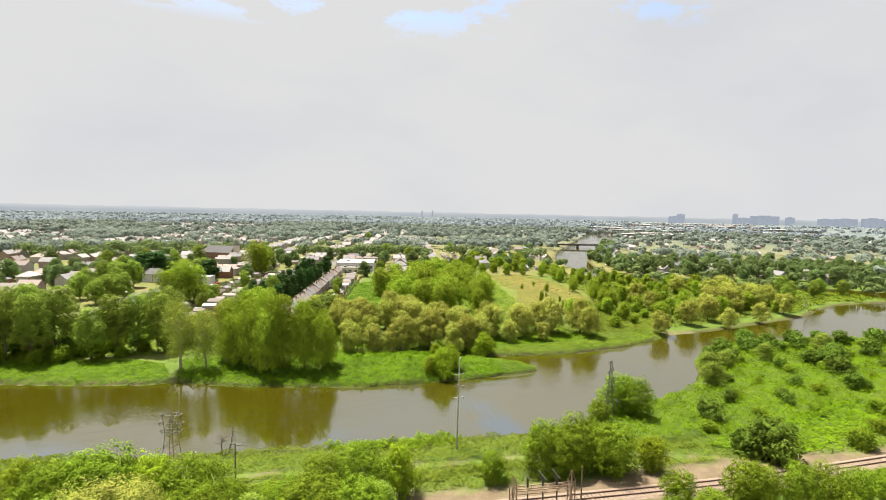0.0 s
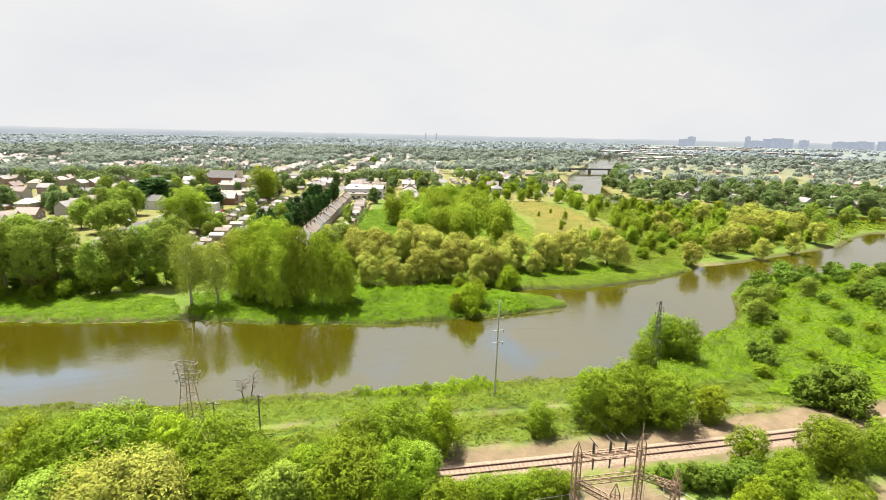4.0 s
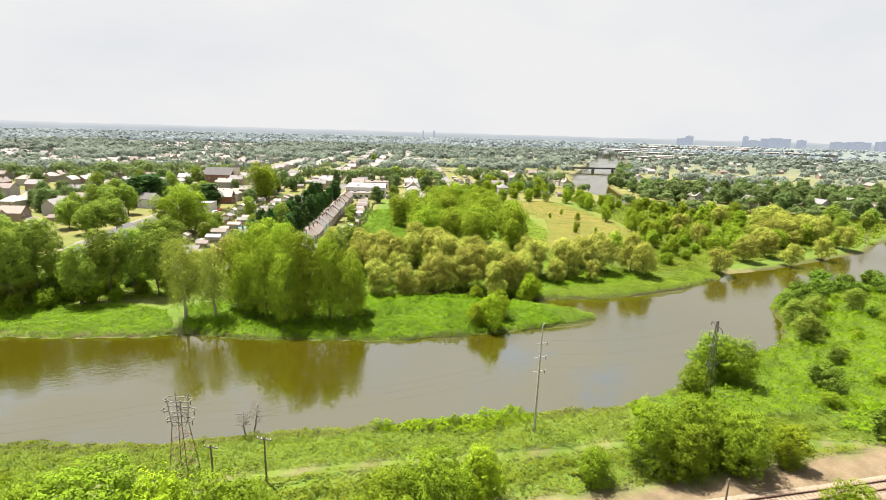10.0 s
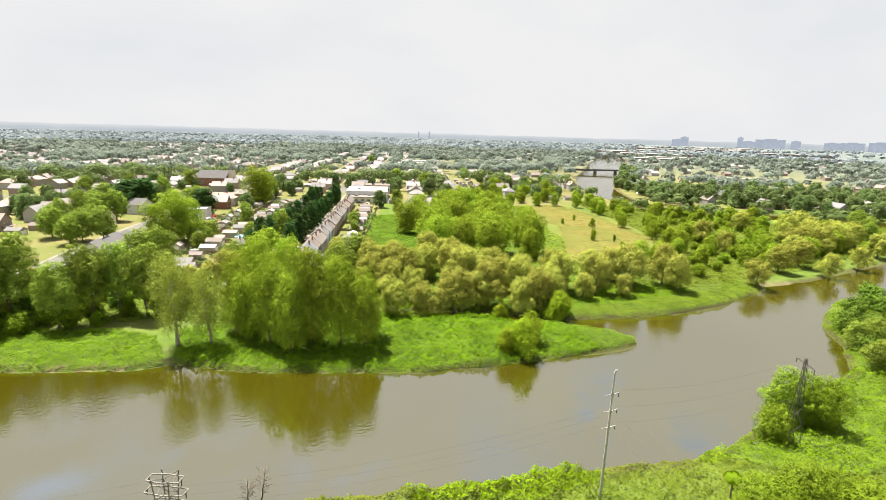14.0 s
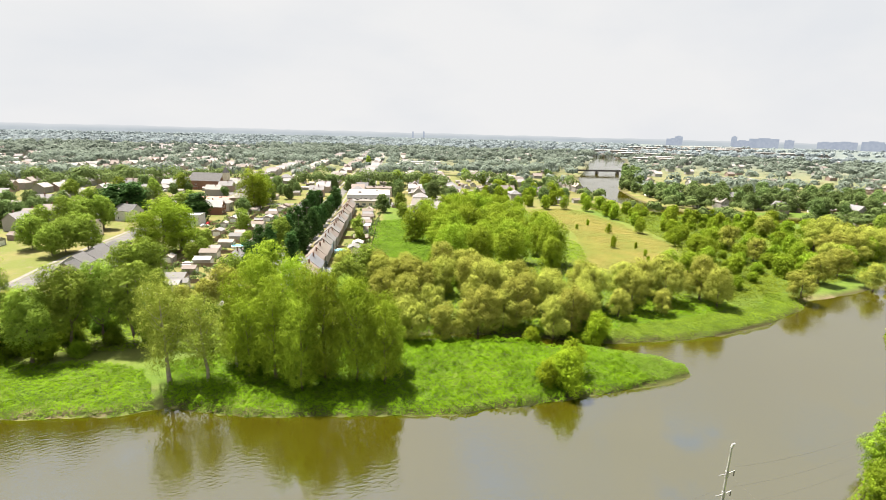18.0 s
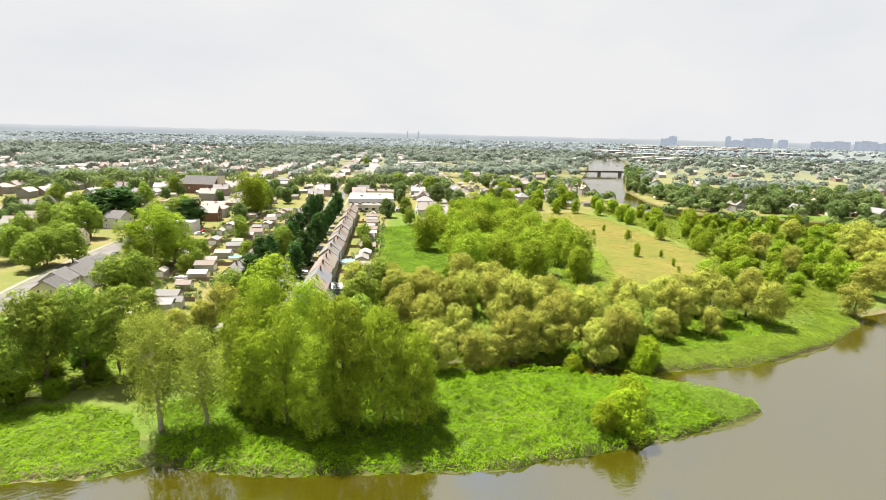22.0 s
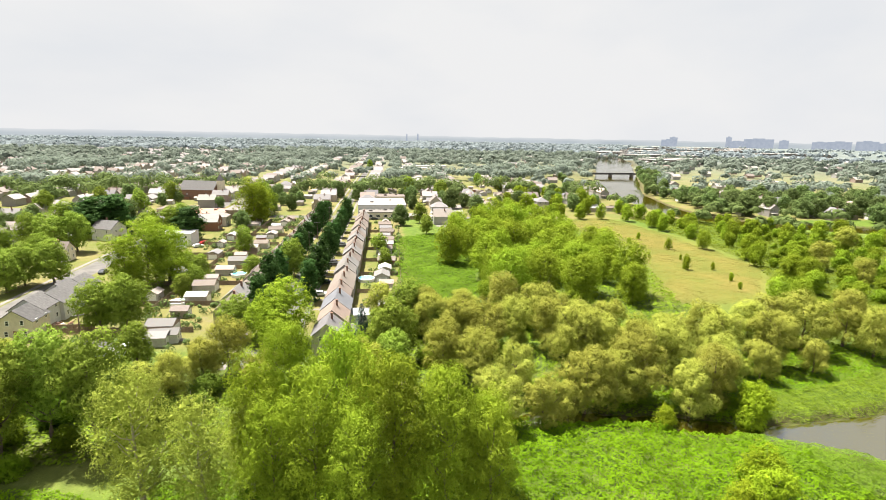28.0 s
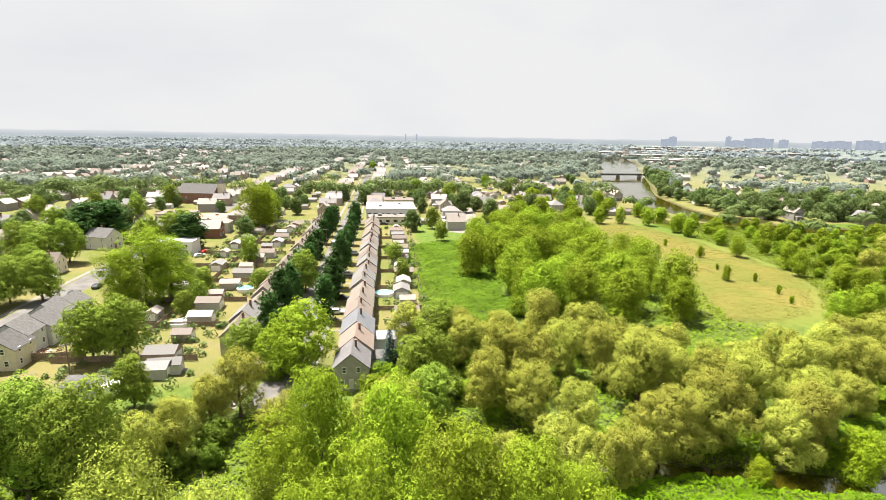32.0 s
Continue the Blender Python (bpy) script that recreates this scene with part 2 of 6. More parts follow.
# ---- the plan: river, creek, channel ----
FAR_BANK = [(-700, 480), (-250, 268), (-100, 198), (-46, 173), (-27, 165), (-17, 161), (-8, 161), (3, 153), (17, 147),
            (26, 142), (38, 138), (52, 134), (64, 132), (77, 130), (90, 128), (98, 129), (101, 132), (98, 139)]
CREEK = [(91, 146), (79, 155), (68, 163), (59, 168), (46, 174), (47, 177), (60, 172), (70, 167), (82, 159), (92, 152)]
REED_BANK = [(98, 149), (112, 145), (128, 142.5), (150, 142.5), (173, 147), (185, 152), (194, 150), (222, 150), (250, 152),
             (287, 154), (311, 162), (345, 170), (388, 166), (480, 168), (700, 150)]
NEAR_BANK = [(700, 70), (330, 103), (270, 112), (226, 122), (187, 130), (161, 119), (148, 107), (134, 98), (116, 95),
             (97, 94), (87, 91), (71, 90), (53, 94.5), (39, 98), (21, 102), (5, 107), (-7, 109), (-20, 114),
             (-39, 122), (-100, 148), (-250, 215), (-700, 410)]
RIVER = FAR_BANK + CREEK + REED_BANK + NEAR_BANK
CHANNEL_MID = [(1500, 1640), (877, 968), (556, 645), (460, 548), (380, 460), (335, 385), (312, 335), (316, 305), (345, 276),
               (372, 250), (405, 215), (450, 160)]
CHANNEL_W = [100, 75, 56, 52, 36, 24, 24, 26, 26, 28, 32, 36]


def ribbon(mid, widths):
    left, right = [], []
    for i, (x, y) in enumerate(mid):
        a, b = mid[max(i - 1, 0)], mid[min(i + 1, len(mid) - 1)]
        dx, dy = b[0] - a[0], b[1] - a[1]
        n = math.hypot(dx, dy)
        left.append((x - dy / n * widths[i] / 2, y + dx / n * widths[i] / 2))
        right.append((x + dy / n * widths[i] / 2, y - dx / n * widths[i] / 2))
    return left + right[::-1]


CHANNEL = ribbon(CHANNEL_MID, CHANNEL_W)


def signed(poly, x, y):
    """Distance to the outline, negative inside."""
    x, y = np.asarray(x, float), np.asarray(y, float)
    d2, inside = np.full(x.shape, 1e12), np.zeros(x.shape, bool)
    for (ax, ay), (bx, by) in zip(poly, poly[1:] + poly[:1]):
        ex, ey = bx - ax, by - ay
        t = np.clip(((x - ax) * ex + (y - ay) * ey) / (ex * ex + ey * ey + 1e-9), 0, 1)
        d2 = np.minimum(d2, (x - ax - t * ex) ** 2 + (y - ay - t * ey) ** 2)
        cross = (ay > y) != (by > y)
        inside ^= cross & (x < ex * (y - ay) / (ey if ey else 1e-9) + ax)
    return np.where(inside, -1, 1) * np.sqrt(d2)


def lattice_noise(x, y, seed):
    """Smooth random heights between -1 and 1, one for each unit of the lattice."""
    i, j = np.floor(x), np.floor(y)
    fx, fy = x - i, y - j
    fx, fy = fx * fx * (3 - 2 * fx), fy * fy * (3 - 2 * fy)
    def h(a, b):
        v = np.sin(a * 127.1 + b * 311.7 + seed * 74.7) * 43758.5453
        return (v - np.floor(v)) * 2 - 1
    return (h(i, j) * (1 - fx) + h(i + 1, j) * fx) * (1 - fy) + (h(i, j + 1) * (1 - fx) + h(i + 1, j + 1) * fx) * fy


def wobble(x, y, s=0.08, seed=0.0):
    a, b = 0.8 * x + 0.6 * y, 0.8 * y - 0.6 * x
    return (lattice_noise(x * s * 0.4, y * s * 0.4, seed) + 0.6 * lattice_noise(a * s * 0.9, b * s * 0.9, seed + 5)
            + 0.35 * lattice_noise(b * s * 2.1, a * s * 2.1, seed + 9)) * 0.8


def shore(x, y):
    return np.minimum(signed(RIVER, x, y), signed(CHANNEL, x, y)) + 0.7 * wobble(x, y, 0.35)


def ground_z(x, y):
    return np.interp(shore(x, y), [-8, 0, 1.2, 10, 60], [-1.8, 0.0, 0.6, 1.3, 2.2])


_gx, _gy = np.arange(-160, 1000, 3.0), np.arange(0, 1100, 3.0)
SHORE_GRID = shore(*np.meshgrid(_gx, _gy))


def shore_at(x, y):
    """The distance to the water at one place, looked up."""
    i, j = (x + 160) / 3.0, y / 3.0
    a, b = int(i), int(j)
    if not (0 <= a < len(_gx) - 1 and 0 <= b < len(_gy) - 1):
        return 200.0
    i, j = i - a, j - b
    g = SHORE_GRID
    return float((g[b, a] * (1 - i) + g[b, a + 1] * i) * (1 - j) + (g[b + 1, a] * (1 - i) + g[b + 1, a + 1] * i) * j)


def gz(x, y):
    return float(np.interp(shore_at(x, y), [-8, 0, 1.2, 10, 60], [-1.8, 0.0, 0.6, 1.3, 2.2]))


def inside(poly, x, y):
    hit = False
    for (ax, ay), (bx, by) in zip(poly, poly[1:] + poly[:1]):
        if (ay > y) != (by > y) and x < (bx - ax) * (y - ay) / (by - ay) + ax:
            hit = not hit
    return hit


# street frame: u along the main street, v across it to the right
O, ANG = (27.0, 211.0), radians(21.0)
UX, UY = math.sin(ANG), math.cos(ANG)


def S(u, v):
    return O[0] + u * UX + v * UY, O[1] + u * UY - v * UX


def uv(x, y):
    return (x - O[0]) * UX + (y - O[1]) * UY, (x - O[0]) * UY - (y - O[1]) * UX


FIELD = [(242, 345), (229, 285), (205, 222), (172, 198), (150, 196), (134, 205), (160, 236), (178, 262), (192, 310), (205, 345)]
LOT = [(78, 335), (128, 332), (110, 290), (92, 256), (88, 232), (66, 232), (60, 250), (78, 297)]
BANK_LAWN = [(-34, 194), (-18, 183), (-12, 186), (-15, 193), (-30, 201)]
GULLY = [(-9.5, 160), (-7, 159.5), (-7.4, 164), (-9, 168), (-10, 168), (-9, 164)]
YARD = [(60, 46), (66, 44), (75, 42.5), (86, 43.5), (96, 40), (108, 34), (108, 22), (60, 22)]
DIRT = [(10, 78), (29, 76), (45, 71.5), (70, 66), (98, 61), (125, 53), (160, 46), (160, 41), (112, 47), (88, 51), (66, 57),
        (47, 61), (58, 54), (58, 36), (22, 36), (24, 58), (44, 56), (45, 61), (30, 66), (10, 71)]
PATHWAY = ribbon([(-45, 108), (-2, 95), (8, 93), (18, 90.5), (47, 82), (60, 79), (80, 72), (98, 62)], [1.1] * 8)


def grow(a, b, step, rate):
    out = [a]
    while out[-1] < b:
        out.append(out[-1] + step)
        step *= rate
    return out


def mesh_of(name, verts, faces, mats):
    me = bpy.data.meshes.new(name)
    me.from_pydata(verts, [], faces)
    for m in mats if isinstance(mats, (list, tuple)) else [mats]:
        me.materials.append(m)
    me.update()
    return me


def build_ground():
    fine_x = list(np.arange(-150, 400, 2.5))
    fine_y = list(np.arange(20, 420, 2.5))
    xs = [-v for v in grow(150, 6500, 4, 1.16)][::-1][:-1] + fine_x + list(np.arange(400, 720, 8)) + grow(720, 6500, 10, 1.12)
    ys = [-v for v in grow(-20, 6500, 4, 1.25)][::-1][:-1] + fine_y + list(np.arange(420, 760, 8)) + grow(760, 6500, 10, 1.12)
    X, Y = np.meshgrid(xs, ys)
    Z = ground_z(X, Y)
    nx, ny = len(xs), len(ys)
    verts = np.stack([X.ravel(), Y.ravel(), Z.ravel()], 1)
    idx = np.arange(nx * ny).reshape(ny, nx)
    faces = np.stack([idx[:-1, :-1], idx[:-1, 1:], idx[1:, 1:], idx[1:, :-1]], -1).reshape(-1, 4)
    me = mesh_of("ground", verts.tolist(), faces.tolist(), M_GROUND)
    me.shade_smooth()
    u, v = uv(X, Y)
    w = wobble(X, Y, 0.12) * 5
    def soft(d, width):
        return np.clip(0.5 - (d + w) / width, 0, 1)
    town = np.clip((u - 2) / 6, 0, 1) * ((v < 22) | (u > 195))
    covers = {"dry": soft(signed(FIELD, X, Y), 18), "dirt": np.maximum(np.clip(0.5 - (signed(DIRT, X, Y) + 0.2 * w) / 1.6, 0, 1), 
              np.clip(0.5 - signed(PATHWAY, X, Y) / 1.5, 0, 1) * 0.8),
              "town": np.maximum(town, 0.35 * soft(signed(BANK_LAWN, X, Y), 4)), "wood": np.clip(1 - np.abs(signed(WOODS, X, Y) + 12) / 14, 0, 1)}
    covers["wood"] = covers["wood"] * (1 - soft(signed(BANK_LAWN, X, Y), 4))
    covers["dirt"] = np.maximum(covers["dirt"], np.clip(0.5 - (signed(YARD, X, Y) + 0.4 * w) / 3.0, 0, 0.9))
    covers["dirt"] = np.maximum(covers["dirt"], np.clip(0.4 - signed(GULLY, X, Y) / 1.5, 0, 1))
    sh = shore(X, Y)
    beach = ((X < -6) & (X > -60) & (Y > 150) & (sh < 1.2)) | ((X > 176) & (X < 200) & (Y < 160))
    covers["dirt"] = np.maximum(covers["dirt"], np.clip(1.3 - np.abs(sh - 0.6) / 1.6, 0, 1) * np.where(beach, 1.0, 0.15))
    # weight of the painted haze, rising with distance
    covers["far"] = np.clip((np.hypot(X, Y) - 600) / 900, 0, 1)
    mud = np.clip(1.6 - np.abs(sh) / 1.5, 0, 1) * np.where(beach, 0, 1)
    covers["mud"] = mud
    covers["dirt"] = covers["dirt"] * (1 - mud)
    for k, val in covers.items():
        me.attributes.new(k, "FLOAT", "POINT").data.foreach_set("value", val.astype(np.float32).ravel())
    tagged(new("ground", me), "grassy river flats with bare earth, dry meadow and lawns", "ground", kind="structure")
    far = 6600
    wm = mesh_of("water", [(-far, -far, 0), (far, -far, 0), (far, far, 0), (-far, far, 0)], [(0, 1, 2, 3)], M_WATER)
    tagged(new("water", wm), "still olive-brown river with grey sky reflections", "river", kind="structure")


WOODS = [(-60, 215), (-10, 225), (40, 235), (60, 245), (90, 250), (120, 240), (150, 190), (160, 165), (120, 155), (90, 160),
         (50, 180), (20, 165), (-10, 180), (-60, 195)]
build_ground()

# ---- plants ----
def leaf_mesh(name, c, n, size, mat, rng, slim=0.5, fold=0.08):
    """Sprays of leaves: one folded rhombus at each place c, facing n."""
    k = len(c)
    n = n / (np.linalg.norm(n, axis=1, keepdims=True) + 1e-9)
    r = rng.normal(size=(k, 3))
    t = np.cross(n, r)
    t /= np.linalg.norm(t, axis=1, keepdims=True) + 1e-9
    b = np.cross(n, t)
    s = size[:, None]
    v = np.empty((k, 4, 3), np.float32)
    v[:, 0] = c - t * s
    v[:, 1] = c + b * s * slim + n * s * fold
    v[:, 2] = c + t * s - n * s * fold
    v[:, 3] = c - b * s * slim + n * s * fold
    me = bpy.data.meshes.new(name)
    me.vertices.add(k * 4)
    me.vertices.foreach_set("co", v.ravel())
    me.loops.add(k * 4)
    me.loops.foreach_set("vertex_index", np.arange(k * 4, dtype=np.int32))
    me.polygons.add(k)
    me.polygons.foreach_set("loop_start", np.arange(0, k * 4, 4, dtype=np.int32))
    me.materials.append(mat)
    me.update(calc_edges=True)
    return me


def sphere_dirs(rng, k, low=-0.5):
    d = rng.normal(size=(k * 3, 3))
    d /= np.linalg.norm(d, axis=1, keepdims=True)
    return d[d[:, 2] > low][:k]


def crown_points(rng, blobs, count, low=-0.55, ragged=0.28, tuft=7, spread=0.42, droop=0.0, stray=0.4, puff=0.25):
    """Places, facings and sizes of leaves: little domes of them on the outsides of a heap of lobes (x, y, z, r,
    flatness), and sparse large ones added inside to block light and darken the gaps."""
    blobs, tuft, spread = np.array(blobs), int(tuft * 1.7), spread * 1.45
    share = blobs[:, 3] ** 2
    share = np.maximum(2, (share / share.sum() * count / tuft).astype(int))
    cs, ns, inner = [], [], []
    for (x, y, z, r, f), k in zip(blobs, share):
        d = sphere_dirs(rng, k, low)
        k = len(d)
        rad = r * (0.94 + rng.normal(size=(k, 1)) * ragged * 0.5)
        cs.append(np.array([x, y, z]) + d * rad * np.array([1, 1, f]))
        ns.append(d)
        # inner light blockers, added well below the lobe's surface
        e = sphere_dirs(rng, 34, -0.9)
        inner.append(np.array([x, y, z]) + e * r * 0.62 * np.array([1, 1, f]))
    c, n = np.concatenate(cs), np.concatenate(ns)
    keep = np.ones(len(c), bool)
    for x, y, z, r, f in blobs:
        q = (c - np.array([x, y, z])) / np.array([1, 1, f])
        keep &= (q ** 2).sum(1) > (0.72 * r) ** 2
    c, n = c[keep], n[keep]
    axis = n + np.array([0, 0, 0.45])
    axis /= np.linalg.norm(axis, axis=1, keepdims=True)
    wide = spread * (0.5 + 1.0 * rng.random((len(c), 1)))
    c, n, axis, wide = (np.repeat(v, tuft, 0) for v in (c, n, axis, wide))
    k = len(c)
    q = rng.normal(size=(k, 3))
    q /= np.linalg.norm(q, axis=1, keepdims=True)
    dip = (q * axis).sum(1, keepdims=True)
    q = np.where(dip < -0.25, q - 2 * dip * axis, q)
    c = c + q * wide * (0.92 + 0.14 * rng.random((k, 1)))
    c[:, 2] -= droop * np.abs(rng.normal(size=k))
    n = axis * (1 - puff) + q * puff + rng.normal(size=(k, 3)) * stray
    inner = np.concatenate(inner)
    sizes = np.concatenate([np.ones(k), np.full(len(inner), 3.2)])
    return np.concatenate([c, inner]), np.concatenate([n, rng.normal(size=inner.shape)]), sizes


def tube(verts, faces, path, radii, sides=7):
    base = len(verts)
    for i, (p, r) in enumerate(zip(path, radii)):
        a, b = Vector(path[max(i - 1, 0)]), Vector(path[min(i + 1, len(path) - 1)])
        q = (b - a).to_track_quat("Z", "Y")
        for k in range(sides):
            w = 2 * math.pi * k / sides
            verts.append(tuple(Vector(p) + q @ Vector((math.cos(w) * r, math.sin(w) * r, 0))))
    for i in range(len(path) - 1):
        for k in range(sides):
            a, b = base + i * sides + k, base + i * sides + (k + 1) % sides
            faces.append((a, b, b + sides, a + sides))


def trunk_mesh(name, rng, h, r0, limbs, reach, mat, lean=0.0, flare=1.3, bare=0.35):
    verts, faces = [], []
    path = [(lean * h * (i / 6) ** 1.5 + rng.normal() * 0.01 * h, rng.normal() * 0.01 * h, h * i / 6) for i in range(7)]
    path[0] = (0, 0, -0.3)
    tube(verts, faces, path, [r0 * flare] + [r0 * (1 - 0.14 * i) for i in range(1, 7)], 8)
    for i in range(limbs):
        f = bare + (0.95 - bare) * rng.random()
        j = min(5, int(f * 6))
        p = Vector(path[j]).lerp(Vector(path[j + 1]), f * 6 - j)
        a = rng.random() * 6.283
        out = Vector((math.cos(a), math.sin(a), 0.7)) * reach * (0.5 + 0.5 * rng.random())
        q, e = p + out * 0.5, p + out + Vector((0, 0, reach * 0.3))
        rr = r0 * 0.38 * (1.2 - f)
        tube(verts, faces, [tuple(p), tuple(q), tuple(e)], [rr, rr * 0.7, rr * 0.25], 5)
    return mesh_of(name, verts, faces, mat)


def heap(rng, h, r, foot, n, br, squash=1.0, top=0.75, jitter=0.12):
    """Blobs that fill an uneven dome from foot*h up to h."""
    out = []
    ph = rng.random() * 6.283
    for i in range(n):
        f = (i + 0.5) / n
        z = foot * h + (h - foot * h - br * 0.6) * (f ** 0.85)
        zz = (z - foot * h) / (h - foot * h)
        lop = 0.86 + 0.26 * math.sin(2 * (i * 2.39996) + ph) * math.cos(zz * 4 + ph)
        rad = lop * r * (1 - max(0, (zz - 0.4) / 0.6) ** 2.4 * top) * (0.75 + 0.25 * min(1, zz / 0.25))
        a = i * 2.39996 + rng.random() * 0.9
        d = max(0.0, rad - br * 0.75) * math.sqrt(0.25 + 0.75 * rng.random())
        b = br * (0.6 + 0.7 * rng.random())
        out.append((math.cos(a) * d + rng.normal() * jitter, math.sin(a) * d + rng.normal() * jitter, z, b, squash))
    return out


class Plant:
    """A kind of plant: variants that are built once and then copied."""
    def __init__(self, name, label, category, group, height, variants):
        self.name, self.label, self.category, self.group, self.height = name, label, category, group, height
        self.variants, self.first = variants, {}

    def put(self, x, y, h, turn, which, label="", sink=0.0, fat=1.0):
        s = h / self.height
        z = gz(x, y) - sink
        m = pose(x, y, z, 0, 0, turn) @ Matrix.Diagonal((s * fat, s * fat, s, 1))
        which %= len(self.variants)
        if which not in self.first:
            ob = new(self.name)
            for part_name, me in self.variants[which]:
                o = new(part_name, me)
                o.parent = ob
            tagged(ob, self.label, self.category, self.group)
            ob.matrix_world = m
            self.first[which] = (ob, list(ob.children))
            return ob
        ob, kids = self.first[which]
        k = ob.copy()
        scene.collection.objects.link(k)
        for c in kids:
            o = c.copy()
            scene.collection.objects.link(o)
            o.parent = k
        k.matrix_world = m
        return k


def grow_plant(name, label, category, group, h, r, foot, blobs, br, leaves, leaf, mat, bark, variants=3, trunk_r=0.25,
               limbs=8, squash=1.0, top=0.75, low=-0.55, slim=0.5, seed=1, ragged=0.28, lean=0.0, bare=0.35, tuft=7, spread=0.42, droop=0.0, stray=0.4, puff=0.25):
    out = []
    for k in range(variants):
        rng = np.random.default_rng(seed * 100 + k)
        hp = heap(rng, h, r, foot, blobs, br, squash, top)
        c, n, big = crown_points(rng, hp, leaves, low, ragged, tuft, spread, droop, stray, puff + 0.3)
        c[:, 0] += lean * h * np.clip(c[:, 2] / h, 0, 1.2) ** 1.5
        sz = leaf * big * (0.6 + 0.8 * rng.random(len(c)))
        crown = leaf_mesh(name + "_crown", c, n, sz, mat, rng, slim)
        tr = trunk_mesh(name + "_trunk", rng, h * 0.85, trunk_r, limbs, r * 0.75, bark, lean, bare=bare)
        out.append([("trunk", tr), ("crown", crown)])
    return Plant(name, label, category, group, h, out)


COTTONWOOD = grow_plant("cottonwood_tree", "tall leafy cottonwood with a dense green crown by the river", "tree", "cottonwoods on the bank",
                        22, 6.6, 0.10, 30, 1.9, 46000, 0.14, L_COTTON, M_BARK, 3, 0.4, 14, 1.15, 0.66, -0.8, 0.5, 2, 0.5, tuft=30, spread=0.74, droop=0.08, stray=0.1, puff=0.5)
WILLOW = grow_plant("willow_tree", "olive-green willow with a billowy rounded crown", "tree", "willows on the flats",
                    13, 6.1, 0.16, 24, 1.75, 30000, 0.125, L_WILLOW, M_BARK, 4, 0.35, 7, 1.0, 0.7, -0.6, 0.42, 3, 0.16, tuft=9, spread=0.3, stray=0.07, puff=-0.02)
YELLOW_WILLOW = grow_plant("weeping_willow", "pale yellow-green willow with drooping sprays", "tree", "willows on the flats",
                           12, 6.0, 0.10, 24, 1.9, 40000, 0.12, L_YELLOW, M_BARK, 1, 0.35, 7, 1.0, 0.72, -0.6, 0.42, 13, 0.3, tuft=12, spread=0.42, droop=0.2, stray=0.1, puff=0.2)
PALE = grow_plant("thin_willow_tree", "tall thin-crowned willow with a bare pale trunk", "tree", "bank trees",
                  20, 5.2, 0.24, 30, 1.7, 26000, 0.135, L_PALE, M_PALEBARK, 2, 0.42, 12, 1.2, 0.7, -0.8, 0.32, 4, 0.5, 0.05, tuft=8, spread=0.45, droop=0.2)
BANK_TREE = grow_plant("bank_tree", "spreading dark green tree with a bare lower trunk", "tree", "bank trees",
                       20, 6.2, 0.34, 22, 2.2, 27000, 0.17, L_BANK, M_BARK, 2, 0.42, 9, 1.0, 0.6, -0.7, 0.5, 14, 0.3, tuft=16, spread=0.5, bare=0.25, stray=0.09, puff=0.38)
BROAD = grow_plant("broadleaf_tree", "full green broadleaf tree", "tree", "broadleaf trees",
                   14, 5.6, 0.16, 22, 2.1, 24000, 0.185, L_BANK, M_BARK, 3, 0.3, 8, 1.05, 0.7, -0.6, 0.5, 5, 0.3, tuft=14, spread=0.45, stray=0.09, puff=0.38)
GROVE = grow_plant("grove_tree", "bright green broadleaf tree at the meadow's edge", "tree", "grove round the meadow",
                   15, 6.2, 0.10, 24, 2.3, 24000, 0.175, L_COTTON, M_BARK, 3, 0.3, 8, 1.05, 0.7, -0.6, 0.5, 6, 0.3, tuft=14, spread=0.5, stray=0.09, puff=0.38)
SHRUB = grow_plant("shrub", "dense bright green shrub on the river flats", "shrub", "shrubs on the flats",
                   8, 4.6, 0.04, 20, 1.7, 30000, 0.11, L_BRIGHT, M_BARK, 4, 0.14, 8, 1.0, 0.6, -0.5, 0.5, 7, 0.34, tuft=16, spread=0.34, stray=0.08, puff=0.35)
SMALL_SHRUB = grow_plant("low_shrub", "low rounded green bush on the flats", "shrub", "low bushes on the flats",
                         5, 3.2, 0.03, 14, 1.4, 8000, 0.15, L_BRIGHT, M_BARK, 4, 0.1, 5, 1.0, 0.6, -0.4, 0.5, 15, 0.34, tuft=8, spread=0.34, stray=0.10, puff=0.3)
DARK_SHRUB = grow_plant("dark_shrub", "dull dark green bush among the knotweed", "shrub", "dark bushes on the flats",
                        6, 4.0, 0.03, 16, 1.6, 7000, 0.19, L_BROAD, M_BARK, 3, 0.12, 6, 1.0, 0.6, -0.4, 0.5, 16, 0.3, tuft=10, spread=0.34, stray=0.10, puff=0.3)
GOLD = grow_plant("golden_shrub", "yellow-green young tree on the shore", "tree", "young shore trees",
                  9, 4.2, 0.05, 16, 1.6, 16000, 0.135, L_GOLD, M_BARK, 2, 0.14, 8, 1.0, 0.7, -0.5, 0.5, 8, 0.4, tuft=13, spread=0.36, stray=0.09, puff=0.38)
COLUMN = grow_plant("columnar_tree", "dark green narrow street tree", "tree", "street trees",
                    13, 3.0, 0.08, 24, 1.5, 8000, 0.2, L_DARK, M_BARK, 3, 0.2, 6, 1.3, 0.75, -0.7, 0.5, 9, 0.22, tuft=10, spread=0.34, stray=0.11, puff=0.35)
TOWN_TREE = grow_plant("garden_tree", "green garden tree between the houses", "tree", "garden trees",
                       12, 5.6, 0.12, 16, 2.2, 7000, 0.30, L_TOWN, M_BARK, 4, 0.25, 5, 1.05, 0.7, -0.5, 0.55, 10, 0.3, tuft=8, spread=0.55, stray=0.17, puff=0.4)
